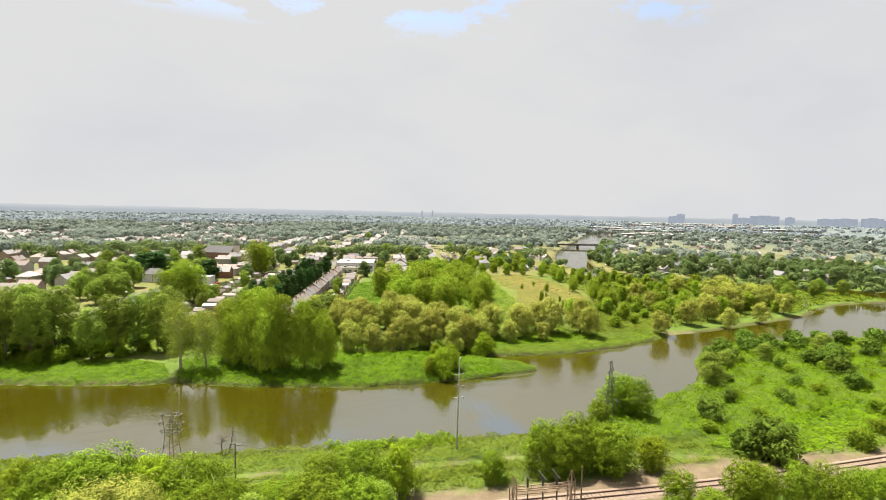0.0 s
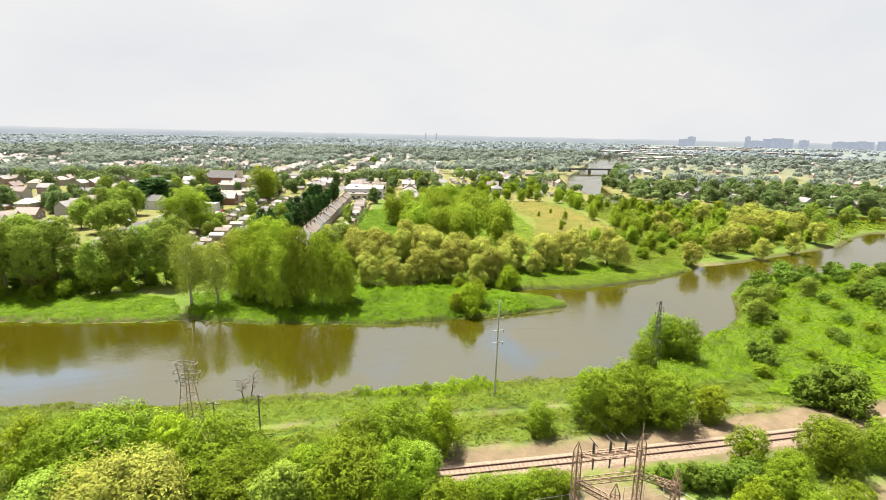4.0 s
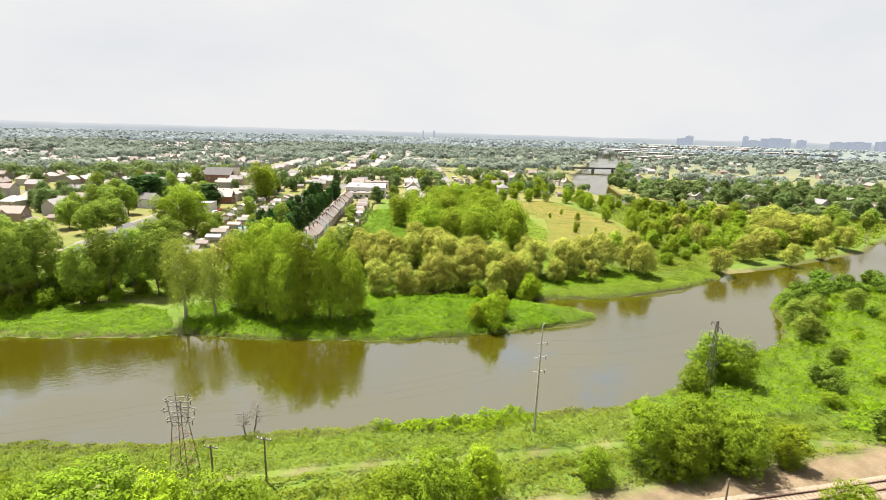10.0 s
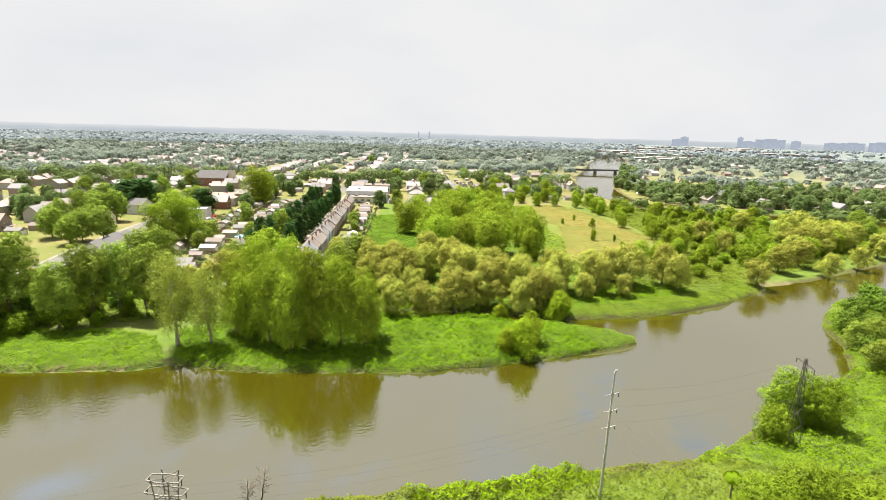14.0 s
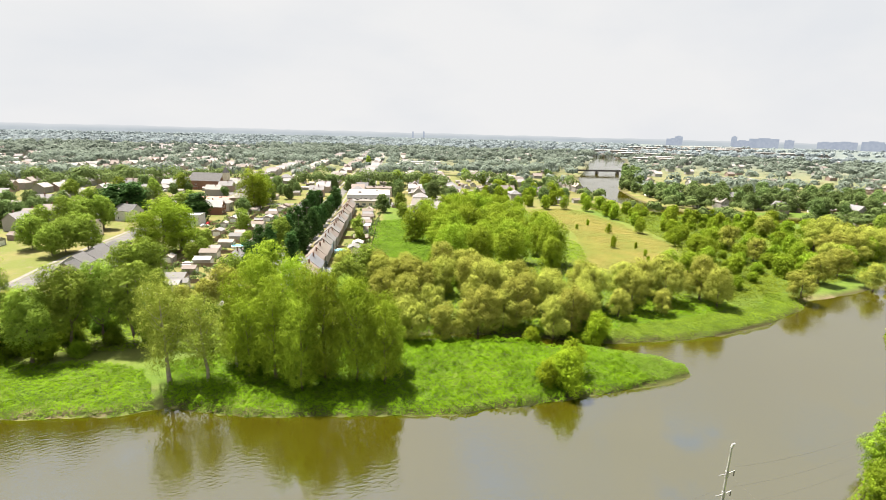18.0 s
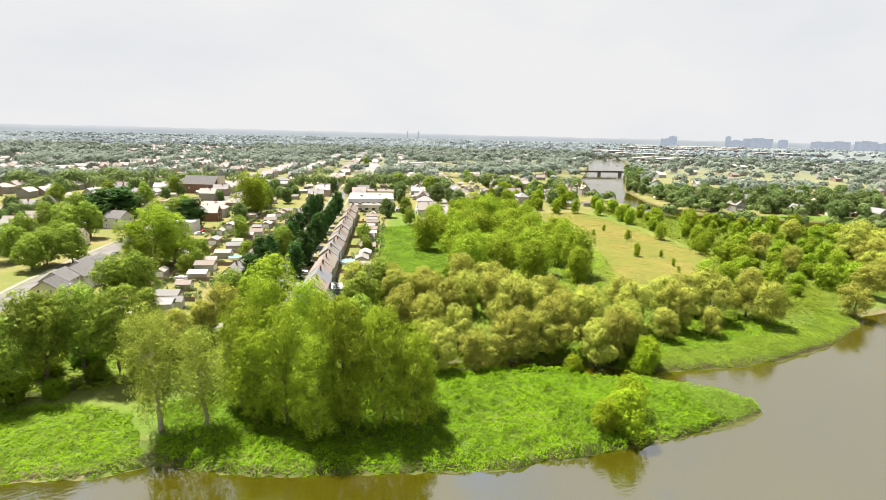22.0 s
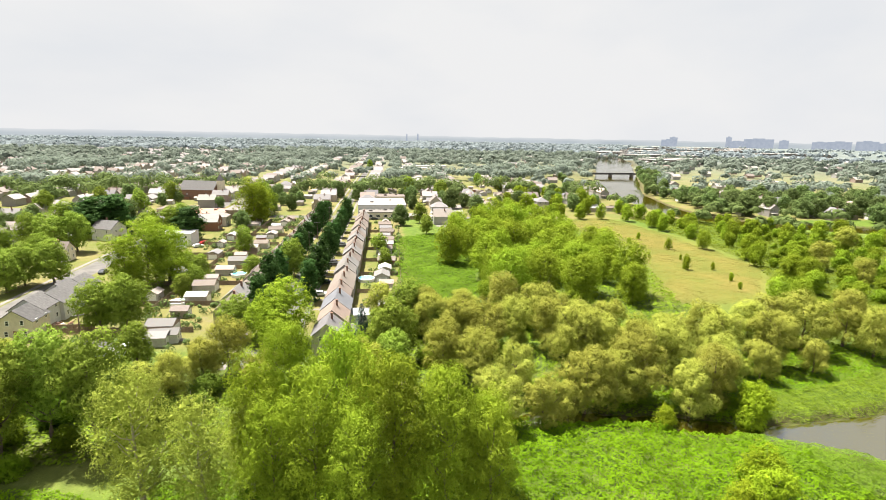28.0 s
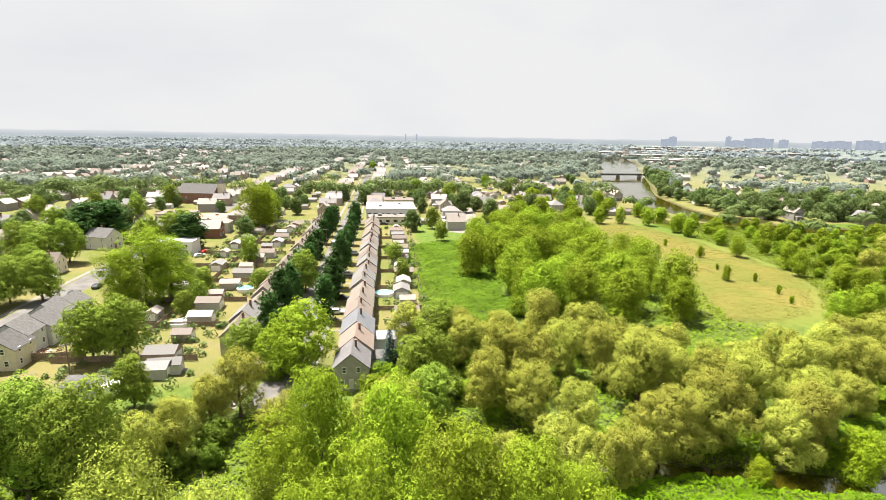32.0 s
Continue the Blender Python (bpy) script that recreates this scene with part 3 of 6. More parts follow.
MEADOW_TREE = grow_plant("meadow_tree", "bright green young tree on the flats", "tree", "young trees on the flats",
                         12, 5.0, 0.08, 18, 2.0, 9000, 0.24, L_COTTON, M_BARK, 4, 0.25, 5, 1.05, 0.7, -0.5, 0.55, 17, 0.3, tuft=8, spread=0.5, stray=0.17, puff=0.4)
RIVER_TREE = Plant("riverside_tree", "green tree in the belt along the channel", "tree", "trees along the channel", 12, TOWN_TREE.variants)


def spruce_plant():
    rng = np.random.default_rng(11)
    c, n = [], []
    for i in range(26):
        f = i / 26
        z, rr = 1.0 + 10.3 * f, 2.3 * (1 - f) ** 0.9 + 0.12
        for k in range(int(10 + 90 * (1 - f))):
            a, q = rng.random() * 6.283, rr * math.sqrt(rng.random())
            c.append((math.cos(a) * q, math.sin(a) * q, z + rng.normal() * 0.12 - q * 0.35))
            n.append((math.cos(a) * 0.5, math.sin(a) * 0.5, 0.9))
    c, n = np.array(c), np.array(n)
    crown = leaf_mesh("spruce_crown", c, n, 0.28 * (0.6 + 0.8 * rng.random(len(c))), L_SPRUCE, rng, 0.35)
    return Plant("spruce_tree", "blue-green spruce beside the end house", "tree", "", 11.5,
                 [[("trunk", trunk_mesh("spruce_trunk", rng, 11, 0.2, 0, 1, M_BARK)), ("crown", crown)]])


SPRUCE = spruce_plant()
rnd = random.Random(5)


def plant_all(kind, rows, fat=1.0, spread=0.0, sink=0.0):
    for i, (x, y, h) in enumerate(rows):
        kind.put(x + rnd.uniform(-spread, spread), y + rnd.uniform(-spread, spread), h * rnd.uniform(0.96, 1.04),
                 rnd.uniform(0, 360), i, sink=sink, fat=fat * rnd.uniform(0.92, 1.08))


# ---- the trees that stand alone ----
plant_all(WILLOW, [(46, 226, 11), (53, 216, 12), (62, 210, 12), (78, 216, 13), (81, 204, 13), (47, 192, 12), (57, 179,
    11), (76, 183, 14), (89, 187, 13), (66, 169, 13), (77, 168, 14), (93, 174, 13), (83, 159, 12), (95, 162, 12),
    (106, 174, 13), (120, 172, 12), (108, 161, 9), (132, 166, 14), (145, 163, 15), (144, 156, 12), (122, 158, 8), (30,
    176, 9), (61, 168, 8)], 1)
plant_all(WILLOW, [(57, 205, 12), (61, 198, 13), (76, 192, 14), (80, 188, 13), (80, 181, 13), (52, 186, 12), (87, 177,
    12), (90, 171, 13), (105, 169, 13), (89, 159, 13), (73, 168, 11), (130, 174, 12), (116, 164, 13), (30, 193, 10),
    (23, 192, 9), (6, 210, 12), (1, 208, 10), (11, 196, 10), (-4, 201, 11), (-9, 197, 11), (53, 210, 12), (70, 199,
    13)], 1)
plant_all(WILLOW, [(39, 174, 9), (47, 170, 11), (55, 168, 10)], 1)
plant_all(COTTONWOOD, [(7, 172, 19), (13, 178, 22), (19, 168, 24), (13, 162, 21),
    (22, 157, 23), (28, 154, 22), (33, 151, 18), (17, 155, 19), (36, 157, 15), (8, 165, 16)], 0.82)
plant_all(PALE, [(-7, 168, 21), (0, 166, 19), (6, 171, 14)], 1)
plant_all(BROAD, [(50, 217, 13), (40, 203, 13), (36, 193, 11), (54, 208, 10), (82, 222, 10), (39, 208, 10)], 1)
plant_all(GROVE, [(244, 328, 10), (241, 306, 10), (215, 254, 9), (245, 260, 11), (212, 231, 11), (253, 291, 10), (205,
    223, 9), (195, 204, 10), (208, 383, 12), (256, 382, 14), (275, 439, 12), (235, 430, 12), (234, 340, 9), (266, 356,
    9), (194, 197, 10), (161, 189, 9), (168, 186, 9)], 1)
plant_all(GOLD, [(174, 231, 5.5), (175, 213, 3), (199, 260, 5), (183, 226, 3.2), (190, 275, 3), (168, 205, 2.6), (205, 283, 3.4), (186, 243, 2.4)], 0.7)
plant_all(BROAD, [(-11, 221, 10), (-55,
    359, 15), (-51, 405, 15), (-44, 478, 15), (-23, 465, 14), (-6, 512, 14), (0, 383, 14), (45, 430, 20), (22, 325, 11), (33, 279, 13), (-71, 468, 14)], 1)
plant_all(COTTONWOOD, [(-11, 285, 22), (-17, 281, 18), (-5, 288, 19), (35, 398, 25), (39, 404, 21)], 1.3)
plant_all(GROVE, [(19.6, 221.5, 14.5), (15.5, 225, 10)], 1.3)
plant_all(BROAD, [(-20.5, 248, 13), (-14.5, 247, 14), (-47, 304, 13), (-39, 302, 14), (-50, 297, 12), (-60, 315, 13), (-47, 331, 12), (-63, 348, 13), (-48, 352, 16), (-40, 355, 16), (-14, 368, 14), (-5, 369, 15)], 1.08)
plant_all(COLUMN, [(-39, 392, 18), (-31, 393, 19), (2.5, 364, 15)], 2.1)
plant_all(BROAD, [(10, 229, 10), (2, 281, 7), (20, 283, 8), (4, 290, 8), (-28, 410, 9), (0, 304, 7), (-2, 271, 7),
    (74, 304, 8), (68, 282, 7)], 1.1)
for row_v, row_u in ((-9.6, 40), (-21.0, 26)):
    u = row_u
    while u < 205:
        if rnd.random() < 0.9:
            x, y = S(u, row_v + rnd.uniform(-0.5, 0.5))
            COLUMN.put(x, y, rnd.uniform(11, 14.5), rnd.uniform(0, 360), rnd.randrange(3), fat=rnd.uniform(1.0, 1.25))
        u += rnd.uniform(12.0, 18.0)
plant_all(BROAD, [(167, 491, 15), (182, 461, 15), (111, 336, 9), (122, 368, 11), (318, 182, 10), (334, 190, 11), (352, 186, 10), (368, 192, 11), (384, 186, 10), (343, 200, 12), (270, 550, 13), (261, 498, 12), (246,
    813, 14)], 1)
plant_all(SPRUCE, [(36, 213, 11.5)], 1.45)
plant_all(WILLOW, [(224, 209, 12), (206, 160, 11), (268, 185, 14), (276, 174, 14), (279, 160, 12), (247, 178, 13), (255, 172, 14), (262, 180, 14), (283, 182, 14), (290, 176, 13), (262, 192, 15), (278, 196, 15), (232, 170, 11),
    (179, 151, 10), (221, 149, 10), (214, 190, 10), (223, 162, 12), (274, 224, 11), (247, 152, 10)], 1.1)
plant_all(GOLD, [(90.5, 151.5, 8.5), (93, 153, 6.5), (67, 134.5, 8.5), (64, 136.5, 6), (72, 138.5, 7.5), (75, 158, 4.5), (77, 159, 4)], 1)
plant_all(DARK_SHRUB, [(107, 57.5, 7.5), (104, 61, 5.5), (110, 60, 5.5), (194, 91, 7), (186, 86, 6), (199, 95, 6), (190, 96, 5), (224, 95, 7), (58, 54, 3.2), (61.5, 52.2, 3.4), (65, 50.5, 3.4),
    (69, 49.3, 3.6), (131, 84, 3.5), (143, 76, 3.5), (160, 84, 3.5)], 1.05)
plant_all(SHRUB, [(73, 52, 6), (71.5, 44.8, 6.5), (75, 47, 5), (84, 46.8, 8), (88, 47.5, 6.5), (92.6, 43.8, 7), (97.2, 41.5, 7), (71.8, 37.5, 6.5), (67.8, 39, 6), (83.2, 36.1, 3.2),
    (86.5, 34.3, 3.6), (103, 40, 6), (109, 37, 6)], 1)
plant_all(GOLD, [(62.8, 43.6, 6), (80, 64.2, 6.5)], 1.0)
plant_all(SHRUB, [(60, 72, 9), (63, 69.5, 8), (68, 71, 9), (72, 67, 9), (96, 90, 9), (88, 88, 6), (99, 87, 9)], 1)
plant_all(SHRUB, [(10, 69, 9), (17, 72, 10), (23, 73, 10), (-21, 85, 11), (-14, 82, 12), (-2, 77, 11), (1, 72, 9), (14, 64, 11), (20, 62, 10),
    (-5, 72, 9), (49, 73, 5), (4, 79, 6)])
plant_all(GOLD, [(31, 75, 9), (-7, 80, 12), (-27, 93, 9), (9, 72, 8)], 0.9)
plant_all(BROAD, [(23, 66, 8), (6, 66, 10), (-10, 76, 9), (-21, 74, 10)], 1.1)
plant_all(YELLOW_WILLOW, [(-11, 68.5, 13.5)], 1.15)
plant_all(BROAD, [(-20, 66, 11), (-24, 70, 10),  ])
plant_all(SHRUB, [(26, 62.6, 3.8), (28.6, 62, 3.6), (31.2, 61.4, 3.8), (33.8, 60.9, 3.6), (36.4, 60.4, 3.4), (39, 59.9, 3.5), (41.6, 59.4, 3.2), (44, 59, 2.6), (23.4, 63.4, 4)], 1.3)
plant_all(BROAD, [(149, 105, 7), (158, 105, 6), (177, 104, 6.5), (204, 101, 8), (138, 95, 7)], 1.2)
plant_all(BANK_TREE, [(-27, 193, 19), (-21, 196, 20), (-15, 192, 19), (-34, 190, 17)])

# ---- building kit ----
class Kit:
    """Collects faces of one mesh."""
    def __init__(self):
        self.v, self.f, self.m = [], [], []

    def face(self, pts, mat=0):
        i = len(self.v)
        self.v += [tuple(p) for p in pts]
        self.f.append(tuple(range(i, i + len(pts))))
        self.m.append(mat)

    def box(self, x0, x1, y0, y1, z0, z1, mat=0):
        i = len(self.v)
        self.v += [(x, y, z) for z in (z0, z1) for x, y in ((x0, y0), (x1, y0), (x1, y1), (x0, y1))]
        for q in ((3, 2, 1, 0), (4, 5, 6, 7), (0, 1, 5, 4), (1, 2, 6, 5), (2, 3, 7, 6), (3, 0, 4, 7)):
            self.f.append(tuple(i + k for k in q))
            self.m.append(mat)

    def slab(self, a, b, c, d, t, mat=0):
        """A plate with the top corners a, b, c, d and the thickness t along its normal."""
        a, b, c, d = map(Vector, (a, b, c, d))
        n = (b - a).cross(d - a).normalized() * t
        i = len(self.v)
        self.v += [tuple(p) for p in (a, b, c, d, a - n, b - n, c - n, d - n)]
        for q in ((0, 1, 2, 3), (7, 6, 5, 4), (0, 4, 5, 1), (1, 5, 6, 2), (2, 6, 7, 3), (3, 7, 4, 0)):
            self.f.append(tuple(i + k for k in q))
            self.m.append(mat)

    def bar(self, a, b, r=0.05, mat=0):
        a, b = Vector(a), Vector(b)
        q = (b - a).to_track_quat("Z", "Y")
        i = len(self.v)
        for p in (a, b):
            for x, y in ((-r, -r), (r, -r), (r, r), (-r, r)):
                self.v.append(tuple(p + q @ Vector((x, y, 0))))
        for k in range(4):
            self.f.append((i + k, i + (k + 1) % 4, i + 4 + (k + 1) % 4, i + 4 + k))
            self.m.append(mat)
        self.f += [(i + 3, i + 2, i + 1, i), (i + 4, i + 5, i + 6, i + 7)]
        self.m += [mat, mat]

    def rod(self, path, radii, sides=8, mat=0):
        n = len(self.f)
        tube(self.v, self.f, path, radii, sides)
        top = len(self.v) - sides
        self.f.append(tuple(range(top, top + sides)))
        self.m += [mat] * (len(self.f) - n)

    def mesh(self, name, mats):
        me = mesh_of(name, self.v, self.f, mats)
        me.polygons.foreach_set("material_index", self.m)
        me.update()
        return me


def part(name, kit, mats, parent, label=""):
    me = kit.mesh(name, mats) if isinstance(kit, Kit) else kit
    o = new(name, me)
    o.parent = parent
    return tagged(o, label)


M_WALL = palette("house_wall", [(0.383, 0.360, 0.337), (0.337, 0.291, 0.237), (0.275, 0.260, 0.245), (0.367, 0.352, 0.337), (0.252, 0.115, 0.084),
                                (0.306, 0.230, 0.191), (0.413, 0.398, 0.375), (0.352, 0.337, 0.291)])
M_ROOF = palette("house_roof", [(0.270, 0.240, 0.225), (0.220, 0.209, 0.209), (0.300, 0.279, 0.259), (0.190, 0.159, 0.144), (0.259, 0.225, 0.205),
                                (0.320, 0.309, 0.300), (0.170, 0.165, 0.170), (0.290, 0.235, 0.205)], 0.9, 1.2)
M_ROWROOF = palette("row_roof", [(0.164, 0.137, 0.116), (0.144, 0.135, 0.126), (0.172, 0.147, 0.127), (0.134, 0.111, 0.098), (0.154, 0.150, 0.146),
                                 (0.163, 0.132, 0.115)], 0.9, 1.2)
M_GREYROOF = plain("grey_shingles", (0.105, 0.1, 0.098), 0.9, 1.5, 0.25, tint=0.15)
M_WHITE = plain("white_paint", (0.54, 0.53, 0.515), 0.6, 1.0, 0.1)
M_CREAM = plain("cream_siding", (0.612, 0.544, 0.425), 0.7, 1.0, 0.12)
M_TRIM = plain("white_trim", (0.78, 0.77, 0.74), 0.5, 2.0, 0.08)
M_BRICK = plain("brick_chimney", (0.22, 0.125, 0.095), 0.9, 4.0, 0.3)
M_TAUPE = plain("grey_siding", (0.34, 0.31, 0.27), 0.8, 1.0, 0.12)
M_BLUEROOF = plain("pale_metal_roof", (0.135, 0.137, 0.15), 0.5, 0.6, 0.12)
M_ASPHALT = plain("asphalt", (0.120, 0.112, 0.104), 0.9, 0.3, 0.25)
M_CONC = plain("concrete", (0.180, 0.163, 0.147), 0.9, 0.5, 0.2)
M_WOOD = plain("weathered_wood", (0.24, 0.18, 0.13), 0.9, 1.5, 0.3, tint=0.25)
M_DOOR = palette("painted_door", [(0.55, 0.53, 0.5), (0.18, 0.07, 0.05), (0.1, 0.12, 0.16), (0.6, 0.58, 0.55)], 0.5)
M_FLAT = plain("flat_roof_membrane", (0.315, 0.292, 0.270), 0.7, 0.15, 0.12)
M_STEEL = plain("galvanised_steel", (0.42, 0.41, 0.40), 0.5, 2.0, 0.2, 0.6)
M_RUST = plain("weathered_steel", (0.24, 0.165, 0.115), 0.8, 2.0, 0.3, 0.2)
M_DARKST = plain("dark_steel", (0.07, 0.065, 0.06), 0.6, 2.0, 0.2, 0.4)
M_RAIL = plain("rusty_rail", (0.085, 0.05, 0.035), 0.6, 3.0, 0.3, 0.4)
M_POLE = plain("creosoted_pole", (0.16, 0.12, 0.09), 0.9, 2.0, 0.3)
M_GLASS = material("window_glass", lambda nt, out: surface(nt, out, (0.03, 0.035, 0.04), 0.08))


def window_part(parent, x, y, z, w, h, nx, ny):
    """A framed window on an upright wall whose outward normal is (nx, ny)."""
    k, g = Kit(), Kit()
    t = 0.09
    if abs(nx) > 0.5:
        s = 1 if nx > 0 else -1
        xs = sorted((x - s * 0.02, x + s * 0.09))
        for a, b, c, d in ((-w / 2, w / 2, h - t, h), (-w / 2, w / 2, -0.05, t), (-w / 2, -w / 2 + t, t, h - t), (w / 2 - t, w / 2, t, h - t),
                           (-w / 2 + t, w / 2 - t, h / 2 - 0.03, h / 2 + 0.03)):
            k.box(xs[0], xs[1], y + a, y + b, z + c, z + d)
        xs = sorted((x - s * 0.02, x + s * 0.05))
        g.box(xs[0], xs[1], y - w / 2 + t, y + w / 2 - t, z + t, z + h - t)
    else:
        s = 1 if ny > 0 else -1
        ys = sorted((y - s * 0.02, y + s * 0.09))
        for a, b, c, d in ((-w / 2, w / 2, h - t, h), (-w / 2, w / 2, -0.05, t), (-w / 2, -w / 2 + t, t, h - t), (w / 2 - t, w / 2, t, h - t),
                           (-w / 2 + t, w / 2 - t, h / 2 - 0.03, h / 2 + 0.03)):
            k.box(x + a, x + b, ys[0], ys[1], z + c, z + d)
        ys = sorted((y - s * 0.02, y + s * 0.05))
        g.box(x - w / 2 + t, x + w / 2 - t, ys[0], ys[1], z + t, z + h - t)
    win = part("window", k, M_TRIM, parent)
    part("pane", g, M_GLASS, win)
    return win


def make_house(name, label, group, w, l, eave, rise, wall, roof, chimney=True, windows=2, door=True, porch=False, over=0.35,
               category="house", hip=False):
    """A house with its ridge along y, centred on its plot; gables face -y and +y."""
    ob = new(name)
    k = Kit()
    k.face([(-w / 2, -l / 2, -0.5), (w / 2, -l / 2, -0.5), (w / 2, -l / 2, eave), (0, -l / 2, eave + (0 if hip else rise)), (-w / 2, -l / 2, eave)])
    k.face([(w / 2, l / 2, -0.5), (-w / 2, l / 2, -0.5), (-w / 2, l / 2, eave), (0, l / 2, eave + (0 if hip else rise)), (w / 2, l / 2, eave)])
    k.face([(w / 2, -l / 2, -0.5), (w / 2, l / 2, -0.5), (w / 2, l / 2, eave), (w / 2, -l / 2, eave)])
    k.face([(-w / 2, l / 2, -0.5), (-w / 2, -l / 2, -0.5), (-w / 2, -l / 2, eave), (-w / 2, l / 2, eave)])
    part("wall", k, wall, ob)
    k = Kit()
    s = rise / (w / 2)
    e, z0, z1 = w / 2 + over, eave - over * s + 0.12, eave + rise + 0.12
    y = l / 2 + over
    if hip:
        d = min(w / 2, l / 2 - 0.5)
        k.face([(e, -y, z0), (e, y, z0), (0, y - d, z1), (0, -y + d, z1)])
        k.face([(-e, y, z0), (-e, -y, z0), (0, -y + d, z1), (0, y - d, z1)])
        k.face([(-e, -y, z0), (e, -y, z0), (0, -y + d, z1)])
        k.face([(e, y, z0), (-e, y, z0), (0, y - d, z1)])
        k.face([(-e, y, z0), (e, y, z0), (e, -y, z0), (-e, -y, z0)])
    else:
        k.slab((e, -y, z0), (e, y, z0), (0, y, z1), (0, -y, z1), 0.14)
        k.slab((-e, y, z0), (-e, -y, z0), (0, -y, z1), (0, y, z1), 0.14)
    part("roof", k, roof, ob)
    if chimney:
        k = Kit()
        k.box(0.5, 1.0, l * 0.1, l * 0.1 + 0.5, eave + rise * 0.5, eave + rise + 0.9)
        k.box(0.45, 1.05, l * 0.1 - 0.05, l * 0.1 + 0.55, eave + rise + 0.9, eave + rise + 1.05)
        part("chimney", k, M_BRICK, ob)
    two = eave > 4.4
    if windows:
        for gy in ((-1, 1) if windows > 1 else (-1,)):
            for fx in (-0.26, 0.26):
                window_part(ob, fx * w, gy * l / 2, 1.0, 0.9, 1.3, 0, gy)
            if two:
                window_part(ob, -0.2 * w, gy * l / 2, 3.7, 0.85, 1.25, 0, gy)
                window_part(ob, 0.2 * w, gy * l / 2, 3.7, 0.85, 1.25, 0, gy)
            elif rise > 2.2:
                window_part(ob, 0, gy * l / 2, eave + 0.2, 0.8, 1.0, 0, gy)
        if windows > 1:
            for gx in (-1, 1):
                for fy in (-0.28, 0.28):
                    window_part(ob, gx * w / 2, fy * l, 1.0, 0.9, 1.3, gx, 0)
                    if two:
                        window_part(ob, gx * w / 2, fy * l, 3.7, 0.9, 1.2, gx, 0)
    if door:
        k = Kit()
        k.box(-0.5, 0.5, -l / 2 - 0.08, -l / 2 + 0.02, 0.25, 2.35)
        d = part("door", k, M_DOOR, ob)
        k = Kit()
        k.box(-0.8, 0.8, -l / 2 - 1.1, -l / 2 - 0.002, -0.3, 0.2)
        part("doorstep", k, M_CONC, ob)
    if porch:
        k = Kit()
        k.slab((-w * 0.48, -l / 2 - 2.2, 2.5), (w * 0.48, -l / 2 - 2.2, 2.5), (w * 0.48, -l / 2 - 0.02, 3.0), (-w * 0.48, -l / 2 - 0.02, 3.0), 0.12)
        part("porch_roof", k, roof, ob)
        for px in (-0.44, 0.44):
            k = Kit()
            k.box(px * w - 0.08, px * w + 0.08, -l / 2 - 2.1, -l / 2 - 1.94, -0.3, 2.42)
            part("porch_post", k, M_TRIM, ob)
    return tagged(ob, label, category, group)


def make_garage(name, label, w, l, eave, rise, wall, roof, group="garages and sheds"):
    ob = make_house(name, label, group, w, l, eave, rise, wall, roof, False, 0, False, over=0.25, category="garage")
    k = Kit()
    for i in range(4):
        k.box(-w * 0.36, w * 0.36, -l / 2 - 0.06, -l / 2 + 0.02, 0.02 + i * 0.5, 0.48 + i * 0.5)
    part("garage_door", k, M_TRIM, ob)
    return ob


def at_street(u, v, turn=0, z=None):
    x, y = S(u, v)
    return pose(x, y, gz(x, y) if z is None else z, 0, 0, -math.degrees(ANG) + turn)


FAMILY = {}


def place(proto, m):
    """The first use moves the prototype itself, later ones copy it."""
    if "placed" not in proto:
        proto["placed"] = 1
        proto.matrix_world = m
        FAMILY[proto.name] = [proto, *proto.children_recursive]
        return proto
    made = {}
    for o in FAMILY[proto.name]:
        made[o] = o.copy()
        scene.collection.objects.link(made[o])
        if o is not proto:
            made[o].parent = made[o.parent]
    made[proto].matrix_world = m
    return made[proto]


# ---- streets ----
def strip(name, pts, width, mat, z, label, category, kerb=0.0, kind="structure"):
    k = Kit()
    poly = ribbon(pts, [width] * len(pts))
    n = len(pts)
    left, right = poly[:n], poly[n:][::-1]
    for i in range(n - 1):
        zs = [max(gz(*p), 0.3) + z for p in (right[i], right[i + 1], left[i + 1], left[i])]
        k.slab(*[(p[0], p[1], q) for p, q in zip((right[i], right[i + 1], left[i + 1], left[i]), zs)], 0.25)
    me = k.mesh(name, mat)
    return tagged(new(name, me), label, category, kind=kind)


def street(name, v, u0, u1, label, walks=True):
    n = max(2, int((u1 - u0) / 25))
    line = [S(u0 + (u1 - u0) * i / n, v) for i in range(n + 1)]
    strip(name, line, 7.0, M_ASPHALT, 0.03, label, "road")
    if walks:
        for s in (-1, 1):
            side = [S(u0 + (u1 - u0) * i / n, v + s * 6.4) for i in range(n + 1)]
            strip("pavement", side, 1.5, M_CONC, 0.06, "pale concrete footpath beside the street", "pavement")


street("road_main", -15.2, -6, 640, "sun-bleached residential street lined with dark trees")
strip("road_left", [(-52, 250), (-44, 280), (-34, 312), (-20, 352), (10, 440), (60, 590)], 8.5, M_ASPHALT, 0.03, "grey residential street", "road")
strip("pavement", [(-57, 250), (-50, 280), (-40, 312), (-26, 352), (4, 440)], 1.5, M_CONC, 0.06, "pale concrete footpath", "pavement")
strip("road_cross", [S(205, -300), S(205, -15), S(200, 60), S(190, 110)], 8.0, M_ASPHALT, 0.035, "cross street behind the terraces", "road")
strip("road_avenue", [S(290, 6), S(420, 4), S(700, 2), S(1100, 0)], 11.0, M_CONC, 0.05, "pale concrete avenue running to the horizon", "road")
strip("road_parallel", [S(262, 64), S(190, 56), S(168, 44)], 9.0, M_CONC, 0.05, "pale street between the houses", "road")

